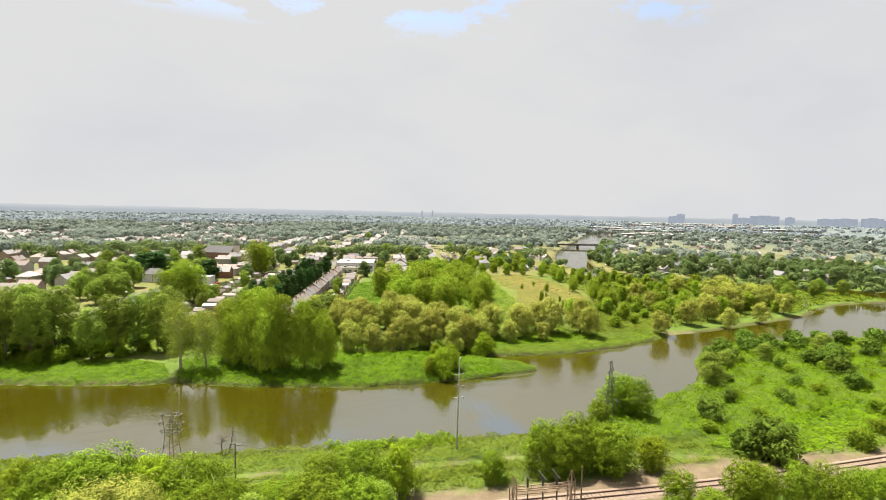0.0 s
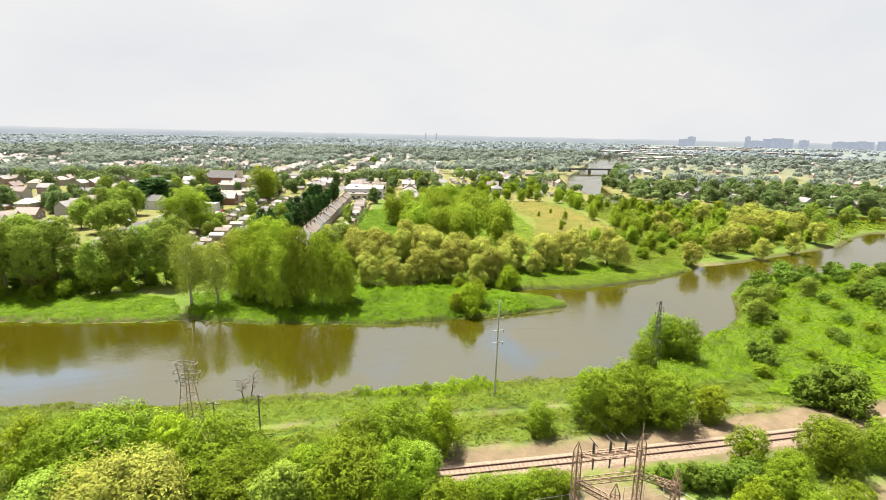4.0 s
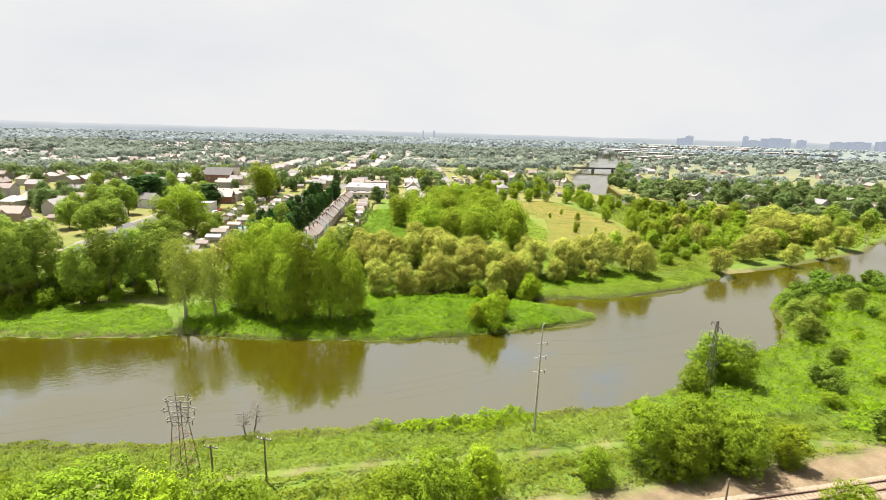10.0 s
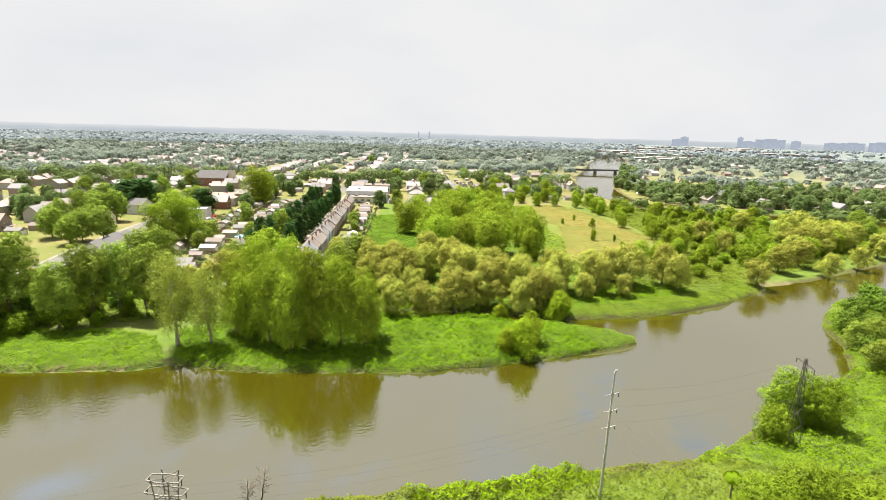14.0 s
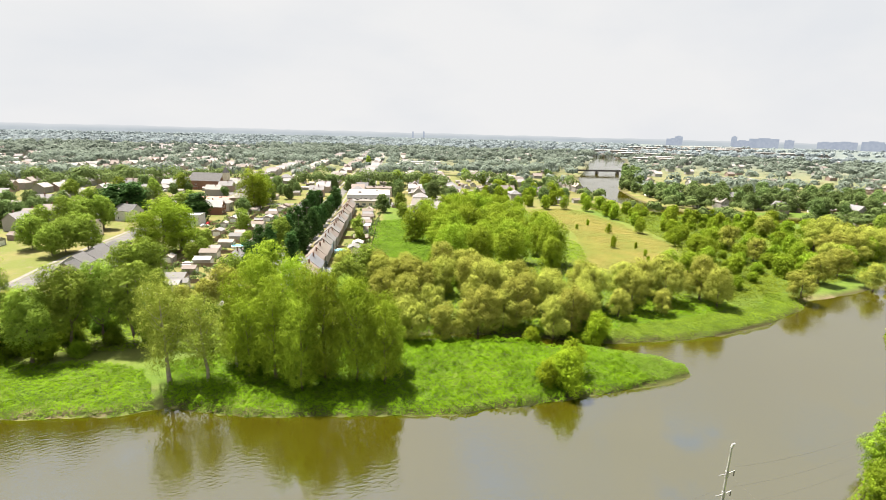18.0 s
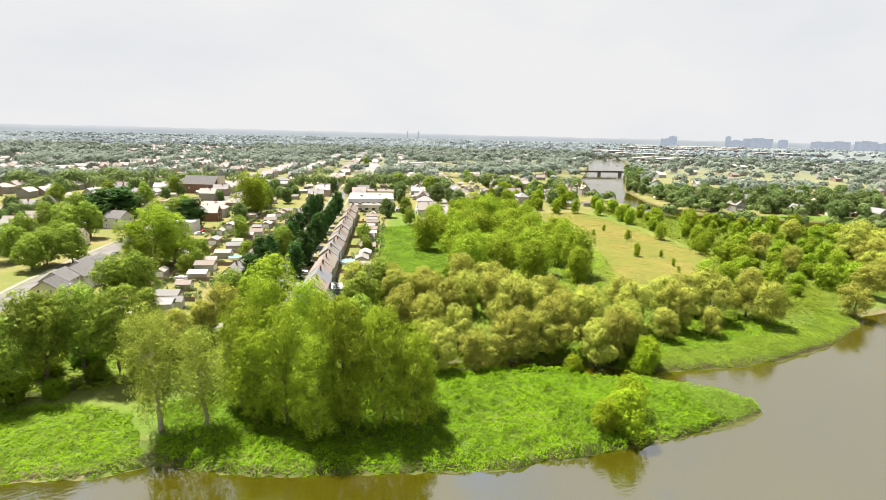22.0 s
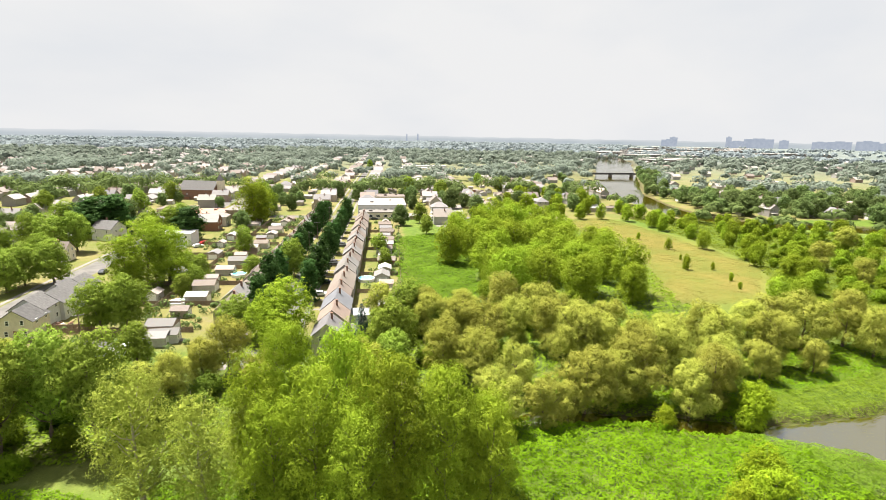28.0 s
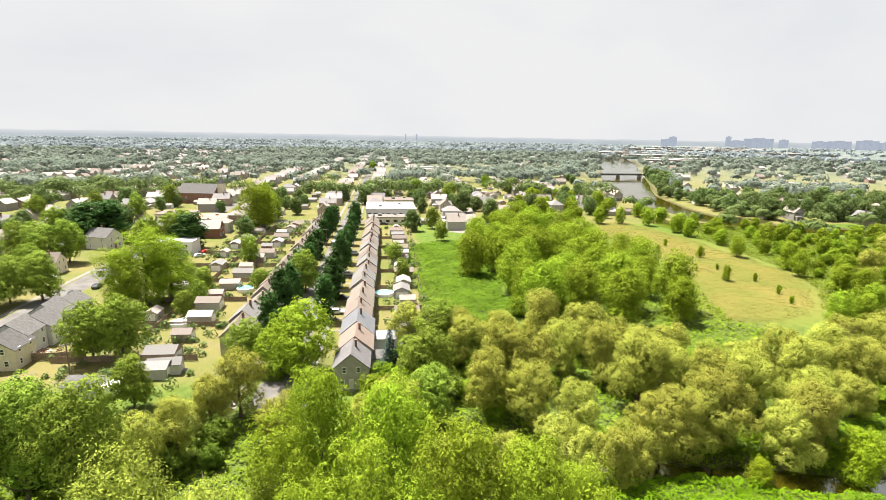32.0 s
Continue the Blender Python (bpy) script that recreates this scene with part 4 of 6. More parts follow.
strip("yard", [(22, 47.5), (34, 46.3), (46, 44.8), (57.3, 43.2)], 16.0, plain("yard_gravel", (0.175, 0.145, 0.118), 0.95, 0.5, 0.2), 0.05, "pale gravel yard of the substation", "yard")

# ---- the terrace along the street ----
ROW = [make_house("row_house", "narrow gabled house with a tan shingle roof in a terrace", "row houses along the street",
                  6.6, 7.8, 4.9, 2.7, M_WALL, M_ROWROOF, True, 1, True),
       make_house("row_house", "narrow gabled house with a weathered roof in a terrace", "row houses along the street",
                  6.9, 7.4, 4.6, 3.1, M_WALL, M_ROWROOF, True, 1, True),
       make_house("row_house", "low gabled house with a pale roof in a terrace", "row houses along the street",
                  6.4, 8.2, 4.5, 2.5, M_WALL, M_ROWROOF, True, 1, True)]
first = make_house("end_house", "grey-sided gabled house at the end of the terrace", "row houses along the street", 6.9, 7.6, 4.9, 2.9, M_TAUPE,
                   plain("slate_grey_roof", (0.14, 0.132, 0.136), 0.9, 1.2, 0.2), True, 2, True)
place(first, at_street(4, 0))
rr = random.Random(3)
pink = make_house("row_house", "gabled house with a pale pink shingle roof", "row houses along the street", 7.2, 8.0, 4.9, 3.0, M_CREAM,
                  plain("pink_shingles", (0.205, 0.158, 0.133), 0.9, 1.2, 0.15), True, 1)
place(pink, at_street(13, 0.3))
blue = make_house("row_house", "gabled house with a pale blue-grey metal roof", "row houses along the street", 7.4, 9.5, 4.8, 3.1, M_WHITE, M_BLUEROOF, True, 1)
place(blue, at_street(22.6, 0.2))
annex = make_house("annex", "low white annex with a pale roof behind the terrace", "", 5.0, 5.5, 2.9, 1.0, M_WHITE, M_BLUEROOF, False, 1, False, category="annex")
place(annex, at_street(21.5, 6.7, 90))
annex2 = make_house("annex", "small white lean-to with windows behind the terrace", "", 4.2, 4.6, 2.8, 0.9, M_WHITE, M_GREYROOF, False, 1, False, category="annex")
place(annex2, at_street(11, 6.0, 90))
u, i = 32.0, 0
while u < 186:
    place(ROW[i % 3], at_street(u, rr.uniform(-0.35, 0.35)))
    u += 8.7 + rr.uniform(-0.25, 0.25)
    i += 1
u, i = 22.0, 0
while u < 196:
    place(ROW[(i * 2 + 1) % 3], at_street(u, -27.6 + rr.uniform(-0.5, 0.5)))
    u += 9.6 + rr.uniform(0, 0.6)
    i += 1

# garages, sheds, pools and fences in the yards
GAR = [make_garage("garage", "small gabled garage with a tan roof", 5.0, 6.5, 2.4, 1.1, M_WALL, M_ROWROOF),
       make_garage("garage", "small garage with a grey shingle roof", 4.4, 6.0, 2.3, 0.9, M_WALL, M_ROOF),
       make_garage("garden_shed", "little gabled garden shed with a brown roof", 3.4, 4.4, 2.1, 0.9, M_WALL, M_ROOF)]
for i in range(16):
    place(GAR[(0, 1, 0, 2)[i % 4]], at_street(20 + i * 10.4 + rr.uniform(-1, 1), 12.6 + rr.uniform(-0.8, 0.8), rr.choice((0, 90, 90))))
for i in range(17):
    place(GAR[(1, 0, 2)[i % 3]], at_street(8 + i * 11 + rr.uniform(-2, 2), -43 + rr.uniform(-2, 2), rr.choice((0, 90, 90))))
for i in range(9):
    place(GAR[(2, 1)[i % 2]], at_street(48 + i * 17 + rr.uniform(-4, 4), -58 + rr.uniform(-4, 4), rr.choice((0, 90))))
M_POOLW = plain("pool_water", (0.16, 0.55, 0.72), 0.1, 0.5, 0.08)


def make_pool(x, y, r, h=1.1, mat=None, label="round above-ground pool with bright blue water"):
    ob = new("swimming_pool")
    k = Kit()
    n = 28
    for i in range(n):
        a, b = 2 * math.pi * i / n, 2 * math.pi * (i + 1) / n
        p = [(math.cos(w) * q, math.sin(w) * q) for q in (r, r - 0.18) for w in (a, b)]
        k.face([(*p[0], -0.2), (*p[1], -0.2), (*p[1], h), (*p[0], h)])
        k.face([(*p[0], h), (*p[1], h), (*p[3], h), (*p[2], h)])
        k.face([(*p[2], h), (*p[3], h), (*p[3], h - 0.3), (*p[2], h - 0.3)])
    part("pool_wall", k, M_TRIM, ob)
    k = Kit()
    k.face([(math.cos(2 * math.pi * i / n) * (r - 0.18), math.sin(2 * math.pi * i / n) * (r - 0.18), h - 0.18) for i in range(n)])
    part("pool_surface", k, mat or M_POOLW, ob)
    ob.matrix_world = pose(x, y, gz(x, y))
    tagged(ob, label, "pool", "garden pools")


make_pool(55, 266, 2.9)
make_pool(16, 289, 2.6)
make_pool(-3, 264, 2.7, mat=plain("pool_cover", (0.42, 0.46, 0.55), 0.5, 0.6, 0.1), label="round garden pool under a grey-blue cover")


def make_fence(a, b, h, label, step=2.4, mat=None):
    ob = new("fence")
    ln = math.hypot(b[0] - a[0], b[1] - a[1])
    n = max(1, int(ln / step))
    post, panel = Kit(), Kit()
    post.box(-0.06, 0.06, -0.06, 0.06, -0.3, h + 0.1)
    pm = post.mesh("post", mat or M_WOOD)
    s = ln / n
    for j in range(5):
        panel.box(0.06 + j * (s - 0.12) / 5 + 0.01, 0.06 + (j + 1) * (s - 0.12) / 5 - 0.01, -0.02, 0.02, 0.05, h - 0.05 * (j % 2))
    qm = panel.mesh("panel", mat or M_WOOD)
    for i in range(n + 1):
        o = new("post", pm)
        o.parent, o.location = ob, (i * s, 0, 0)
        if i < n:
            o = new("panel", qm)
            o.parent, o.location = ob, (i * s, 0, 0)
    ob.matrix_world = pose(a[0], a[1], gz(*a), 0, 0, math.degrees(math.atan2(b[1] - a[1], b[0] - a[0])))
    return tagged(ob, label, "fence", "garden fences")


make_fence((-36, 255), (-22, 250), 1.8, "dark weathered board fence behind the white houses")
make_fence(S(16, 17.8), S(175, 19.5), 1.5, "weathered fence along the backs of the yards", 3.2)
for i in range(7):
    make_fence(S(26 + i * 21, 4.2), S(26 + i * 21, 17.4), 1.4, "low board fence between two yards", 3.0)
for i in range(8):
    make_fence(S(16 + i * 21, -35), S(17 + i * 21, -66), 1.5, "weathered board fence between two yards", 3.2)
make_fence(S(30, -52), S(190, -53), 1.5, "brown board fence along the yards", 3.2)

# ---- white houses on the other street ----
LEFT = [make_house("white_house", "white gabled house with a grey shingle roof in a stepped row", "white houses in a row", 7.8, 6.9, 4.9, 2.7, M_WHITE,
                   M_GREYROOF, False, 2, True),
        make_house("white_house", "cream gabled house with a grey shingle roof in a stepped row", "white houses in a row", 7.8, 6.9, 4.7, 2.7, M_CREAM,
                   M_GREYROOF, False, 2, True)]
for i in range(5):
    a = radians(17.0)
    x, y = -36.6 + math.sin(a) * 6.8 * i - (1.0 if i % 2 else 0), 253.5 + math.cos(a) * 6.8 * i
    place(LEFT[1 if i == 0 else 0], pose(x, y, gz(x, y) + (0.55 if i % 2 else 0.0), 0, 0, -17.0))
shed = make_garage("shed", "pale shed with a grey roof at the edge of the wood", 5.0, 6.0, 2.6, 1.2, M_WHITE, M_GREYROOF)
place(shed, pose(-19.5, 231, gz(-19, 231), 0, 0, 60))
hut = make_house("garden_hut", "white hut with a low pinkish roof on a lawn", "", 3.4, 6.2, 2.4, 0.9, M_WHITE, M_ROWROOF, False, 1, True, category="hut")
place(hut, pose(-6, 235, gz(-6, 235), 0, 0, 75))
big_white = make_house("farmhouse", "white two-storey gabled house with a grey roof beside a lawn", "", 8.5, 11, 5.6, 3.2, M_WHITE, M_GREYROOF, True, 2, True)
place(big_white, pose(-31, 380, gz(-31, 380), 0, 0, 50))
wing = make_garage("garage", "white garage with a grey roof beside a lawn", 5.5, 8, 2.5, 1.3, M_WHITE, M_GREYROOF)
place(wing, pose(-46, 384, gz(-46, 384), 0, 0, 70))
white2 = make_house("house", "cream gabled house with a porch on the far kerb", "", 6.5, 9, 4.6, 2.8, M_CREAM, M_ROWROOF, True, 2, True, True)
place(white2, pose(-44, 340, gz(-44, 340), 0, 0, -110))
flat = Kit()
flat.box(-6.5, 6.5, -5, 5, -0.5, 5.5)
flat.box(-6.7, 6.7, -5.2, 5.2, 5.5, 5.8)
ob = new("flat_roofed_house")
part("wall", flat, M_WHITE, ob)
for fx in (-4.4, -1.5, 1.5, 4.4):
    window_part(ob, fx, -5, 1.0, 1.1, 1.3, 0, -1)
    window_part(ob, fx, -5, 3.6, 1.1, 1.2, 0, -1)
ob.matrix_world = pose(-2, 356, gz(-2, 356), 0, 0, -20)
tagged(ob, "white flat-roofed two-storey house", "house")

# ---- the shed-roofed shop block at the street's end ----
def make_hall(name, label, cx, cy, w, l, h, turn, wall, windows=6, group="", category="building", roof=None):
    ob = new(name)
    k = Kit()
    k.box(-w / 2, w / 2, -l / 2, l / 2, -0.5, h)
    part("wall", k, wall, ob)
    k = Kit()
    k.box(-w / 2 - 0.15, w / 2 + 0.15, -l / 2 - 0.15, l / 2 + 0.15, h + 0.004, h + 0.35)
    k.box(-w / 4, -w / 4 + 2.2, -l / 6, -l / 6 + 2.6, h + 0.35, h + 1.4)
    k.box(w / 6, w / 6 + 1.6, l / 8, l / 8 + 1.6, h + 0.35, h + 1.1)
    part("roof", k, roof or M_FLAT, ob)
    for i in range(windows):
        window_part(ob, -w / 2 + w * (i + 0.5) / windows, -l / 2, h * 0.3, min(2.4, w / windows * 0.6), h * 0.4, 0, -1)
    ob.matrix_world = pose(cx, cy, gz(cx, cy), 0, 0, turn)
    return tagged(ob, label, category, group)


x, y = S(226, 10)
make_hall("shop_building", "long white flat-roofed building at the street's end", x, y, 30, 34, 6.5, -19.5, M_WHITE, 8)
x, y = S(200, 8)
make_hall("shop_building", "low pale building with a flat pinkish roof", x, y, 22, 11, 4.0, -19.5, M_CREAM, 5, roof=M_ROWROOF)
x, y = S(262, 16)
make_hall("shop_building", "tan brick building with a flat roof", x, y, 20, 18, 6.5, -19.5, M_CREAM, 5, roof=M_ROWROOF)
make_hall("school_building", "long low pale building with bands of windows", 290, 735, 62, 16, 7, -16, M_CREAM, 14)
make_hall("school_building", "long low pale building with a flat roof", 312, 770, 62, 16, 8, -16, M_WHITE, 14)
for cx, cy, w, l, h in ((925, 850, 130, 40, 9), (1010, 905, 150, 40, 9), (1150, 1080, 190, 50, 10), (1330, 1110, 170, 45, 9), (1270, 1290, 260, 60, 10),
                        (1560, 1400, 300, 70, 11), (1900, 1560, 380, 80, 12), (2250, 1650, 380, 90, 12), (1750, 1830, 300, 80, 12), (2500, 1950, 500, 90, 12),
                        (1500, 900, 150, 50, 9), (1900, 1150, 220, 60, 10)):
    make_hall("warehouse", "long white flat-roofed warehouse on the plain", cx, cy, w, l, h, -40, M_CONC, 16, "warehouses on the plain", "warehouse")
make_hall("motel_building", "long low building with a dark roof across the river", 555, 468, 44, 14, 5, -30, M_CREAM, 10, roof=M_GREYROOF)
make_hall("motel_building", "pale flat building across the river", 590, 445, 24, 14, 6, -30, M_CREAM, 6)
make_hall("boat_shed", "small white flat-roofed building by the river", 412, 440, 18, 8, 3.5, -25, M_WHITE, 6)
make_hall("hall", "low building with a flat terracotta roof among the gardens", 12, 428, 24, 20, 4.2, -19.5, M_CREAM, 5, roof=plain("terracotta_roof", (0.33, 0.21, 0.16), 0.9, 0.3, 0.2))
make_hall("hall", "low building with a flat brown roof among the gardens", -2, 452, 20, 14, 4.0, -19.5, M_CREAM, 5, roof=M_ROWROOF)
church = make_house("church", "large brick church with a steep grey roof", "", 15, 26, 7.5, 6.0, M_BRICK, M_GREYROOF, False, 2, True, category="church")
k = Kit()
k.box(-2.2, 2.2, -17.5, -13.2, -0.5, 14)
part("tower", k, M_CREAM, church)
k = Kit()
for a, b in (((-2.3, -17.6), (2.3, -17.6)), ((2.3, -17.6), (2.3, -13.1)), ((2.3, -13.1), (-2.3, -13.1)), ((-2.3, -13.1), (-2.3, -17.6))):
    k.face([(*a, 14.0), (*b, 14.0), (0, -15.35, 19)])
part("spire", k, M_GREYROOF, church)
place(church, pose(14, 530, gz(14, 530), 0, 0, 60))

# ---- the town beyond: street grid of houses and garden trees ----
HOUSES = [make_house("house", "two-storey gabled town house", "town houses", 7.2, 11, 5.3, 3.0, M_WALL, M_ROOF, True, 1, True, True),
          make_house("house", "gabled town house with a steep roof", "town houses", 7.8, 10, 4.8, 3.5, M_WALL, M_ROOF, True, 1, True),
          make_house("house", "town house with a hipped roof", "town houses", 8.4, 10.5, 5.2, 2.6, M_WALL, M_ROOF, False, 1, True, hip=True),
          make_house("bungalow", "low bungalow with a shallow gabled roof", "town houses", 8.0, 11, 3.0, 2.2, M_WALL, M_ROOF, False, 1, True, True)]
tr = random.Random(17)
ok_zone = [S(-30, 20), S(168, 20), S(178, 64), (205, 400), (245, 350), (330, 330), (420, 150), (420, -200), (-200, -200)]


def free(x, y, gap=16):
    """Off the river, its flats and the meadow."""
    return shore_at(x, y) >= gap and not inside(ok_zone, x, y)


def dist(x, y):
    return math.hypot(x, y - 100)


def in_view(x, y, pad=0.0):
    a = math.degrees(math.atan2(x, y - 60))
    return -26 - pad < a < 74 + pad and y > 120


spots_far, tree_far = [], []
n_house = n_tree = 0
taken = [S(226, 10), S(262, 16), S(205, 8), (-31, 380), (-44, 340), (-2, 356), (-46, 384), (12, 428), (-2, 452), (14, 530), (20, 540)]
for k in range(-16, 14):
    v = -92 - 77 * k if k else -92
    for side in (-1, 1):
        u = 28.0 if k >= 0 else 150.0
        while u < 1500:
            u += tr.uniform(11.5, 15.5)
            vv = v + side * tr.uniform(14, 17)
            x, y = S(u, vv)
            d = dist(x, y)
            if not in_view(x, y) or not free(x, y) or tr.random() < 0.10:
                continue
            if -36 < vv < 20 and u < 215 or -68 < vv < -30 and u < 200:
                continue
            if inside([(-72, 235), (-8, 235), (23, 380), (-42, 402)], x, y):
                continue
            if min(math.hypot(x - a, y - b) for a, b in taken) < 15:
                continue
            if (u % 230) < 14:
                continue
            turn = -math.degrees(ANG) + (90 if side > 0 else -90) + tr.choice((0, 0, 0, 90))
            if d < 520 and n_house < 190:
                place(HOUSES[tr.randrange(4)], pose(x, y, gz(x, y), 0, 0, turn))
                n_house += 1
                if tr.random() < 0.5:
                    gx, gy = S(u + 4, vv + side * 17)
                    if free(gx, gy):
                        place(GAR[tr.randrange(3)], pose(gx, gy, gz(gx, gy), 0, 0, turn))
            elif tr.random() < (0.9 if x < 330 else 0.16):
                spots_far.append((x, y, turn, tr.random()))
            for q in range(2):
                tx, ty = S(u + tr.uniform(-7, 7), vv + side * tr.uniform(8, 30) if q else vv - side * tr.uniform(6, 11))
                if not free(tx, ty, 6) or tr.random() < (0.62 if d < 430 else 0.72):
                    continue
                if dist(tx, ty) < 430 and n_tree < 215:
                    TOWN_TREE.put(tx, ty, tr.uniform(7, 14), tr.uniform(0, 360), tr.randrange(4))
                    n_tree += 1
                elif dist(tx, ty) >= 430:
                    tree_far.append((tx + tr.uniform(-9, 9), ty + tr.uniform(-9, 9), tr.uniform(8, 14) * (1.4 if tr.random() < 0.25 else 1)))
for k in range(13000):
    d = 420 + 3300 * tr.random() ** 1.15
    a = radians(tr.uniform(-24, 72))
    x, y = math.sin(a) * d, 100 + math.cos(a) * d
    if not free(x, y, 4):
        continue
    w = wobble(np.array([x]), np.array([y]), 0.02, 1.0)[0]
    bare = a > radians(46) and d > 600
    if w < (0.42 if d < 800 else 0.2 if d < 1300 else -0.15) or (bare and (w < 0.3 or tr.random() < 0.5)):
        continue
    tree_far.append((x, y, tr.uniform(10, 19) if d < 1400 else tr.uniform(13, 22)))


for k in range(len(CHANNEL_MID) - 1):
    (ax, ay), (bx, by) = CHANNEL_MID[k], CHANNEL_MID[k + 1]
    ln = math.hypot(bx - ax, by - ay)
    if ay > 1200:
        continue
    for q in range(int(ln / 4.0)):
        f, side = tr.random(), 1 if ay > 420 else tr.choice((-1, 1))
        off = side * (CHANNEL_W[k] / 2 + tr.uniform(9 if ay > 440 else 3, 26))
        x, y = ax + (bx - ax) * f - (by - ay) / ln * off, ay + (by - ay) * f + (bx - ax) / ln * off
        if shore_at(x, y) > 2 and not inside(FIELD, x, y):
            tree_far.append((x, y, tr.uniform(5, 8.5) if ay > 440 else tr.uniform(6, 12)))


def far_houses():
    wall, roof = [Kit() for _ in range(4)], [Kit() for _ in range(4)]
    for x, y, turn, r in spots_far:
        m = pose(x, y, gz(x, y), 0, 0, turn)
        w, l, e, h = 3.7 + r, 5.2, 3.2 + 2.4 * ((r * 7) % 1), 2.8
        i, j = int(r * 4), int(r * 29) % 4
        P = lambda a, b, c: tuple(m @ Vector((a, b, c)))
        wall[i].face([P(-w, -l, 0), P(w, -l, 0), P(w, -l, e), P(0, -l, e + h), P(-w, -l, e)])
        wall[i].face([P(w, l, 0), P(-w, l, 0), P(-w, l, e), P(0, l, e + h), P(w, l, e)])
        wall[i].face([P(w, -l, 0), P(w, l, 0), P(w, l, e), P(w, -l, e)])
        wall[i].face([P(-w, l, 0), P(-w, -l, 0), P(-w, -l, e), P(-w, l, e)])
        roof[j].slab(P(w + .4, -l - .4, e - .1), P(w + .4, l + .4, e - .1), P(0, l + .4, e + h + .1), P(0, -l - .4, e + h + .1), 0.15)
        roof[j].slab(P(-w - .4, l + .4, e - .1), P(-w - .4, -l - .4, e - .1), P(0, -l - .4, e + h + .1), P(0, l + .4, e + h + .1), 0.15)
    for i in range(4):
        if wall[i].v:
            tagged(new("far_house_walls", wall[i].mesh("far_house_walls", M_WALL)), "pale walls of many distant houses", "houses", kind="stuff")
        if roof[i].v:
            tagged(new("far_house_roofs", roof[i].mesh("far_house_roofs", M_ROOF)), "gabled roofs of many distant houses", "houses", kind="stuff")


far_houses()


def far_trees():
    rng = np.random.default_rng(77)
    T = np.array(tree_far)
    d = np.hypot(T[:, 0], T[:, 1] - 100)
    z0 = ground_z(T[:, 0], T[:, 1])
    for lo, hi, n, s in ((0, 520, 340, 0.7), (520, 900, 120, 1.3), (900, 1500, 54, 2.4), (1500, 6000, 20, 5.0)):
        sel = (d >= lo) & (d < hi)
        P, z, k = T[sel], z0[sel], int(sel.sum())
        if not k:
            continue
        dirs = rng.normal(size=(k, n, 3))
        dirs /= np.linalg.norm(dirs, axis=2, keepdims=True)
        dirs[..., 2] = np.abs(dirs[..., 2]) * 1.1 - 0.25
        h = P[:, 2][:, None]
        lump = 0.78 + 0.3 * np.sin(dirs[..., 0] * 5 + rng.random((k, 1)) * 6) * np.cos(dirs[..., 1] * 4 + rng.random((k, 1)) * 6)
        c = np.stack([P[:, 0][:, None] + dirs[..., 0] * h * 0.58 * lump, P[:, 1][:, None] + dirs[..., 1] * h * 0.58 * lump,
                      z[:, None] + h * 0.52 + dirs[..., 2] * h * 0.46 * lump], -1).reshape(-1, 3)
        nn = dirs.reshape(-1, 3) + rng.normal(size=(k * n, 3)) * 0.12 + np.array([0, 0, 0.1 if hi < 800 else 0.28])
        # leaf colour goes by distance band, the outer ones with painted haze
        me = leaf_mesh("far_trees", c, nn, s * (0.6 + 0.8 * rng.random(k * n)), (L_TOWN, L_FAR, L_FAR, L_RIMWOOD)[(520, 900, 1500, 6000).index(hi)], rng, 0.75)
        tagged(new("far_trees", me), "distant green tree canopy over the town", "trees", kind="stuff")


far_trees()

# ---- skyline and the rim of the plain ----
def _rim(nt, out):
    # the backdrop glows: haze is painted as emission, nearer sky colour at the top
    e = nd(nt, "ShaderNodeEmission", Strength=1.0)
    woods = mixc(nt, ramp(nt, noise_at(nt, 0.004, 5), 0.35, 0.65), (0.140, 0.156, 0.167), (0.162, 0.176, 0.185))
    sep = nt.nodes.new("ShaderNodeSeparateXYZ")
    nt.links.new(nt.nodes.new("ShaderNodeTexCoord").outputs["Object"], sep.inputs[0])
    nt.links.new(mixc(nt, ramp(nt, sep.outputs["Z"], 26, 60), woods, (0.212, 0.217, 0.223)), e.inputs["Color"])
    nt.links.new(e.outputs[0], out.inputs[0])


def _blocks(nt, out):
    # the blocks are no lamps; flat emission stands in for haze over them
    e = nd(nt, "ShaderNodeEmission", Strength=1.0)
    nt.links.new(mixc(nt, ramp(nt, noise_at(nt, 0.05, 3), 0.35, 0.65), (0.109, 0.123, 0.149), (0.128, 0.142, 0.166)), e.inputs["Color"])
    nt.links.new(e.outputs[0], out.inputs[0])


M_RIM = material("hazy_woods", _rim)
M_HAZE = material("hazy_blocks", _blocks)
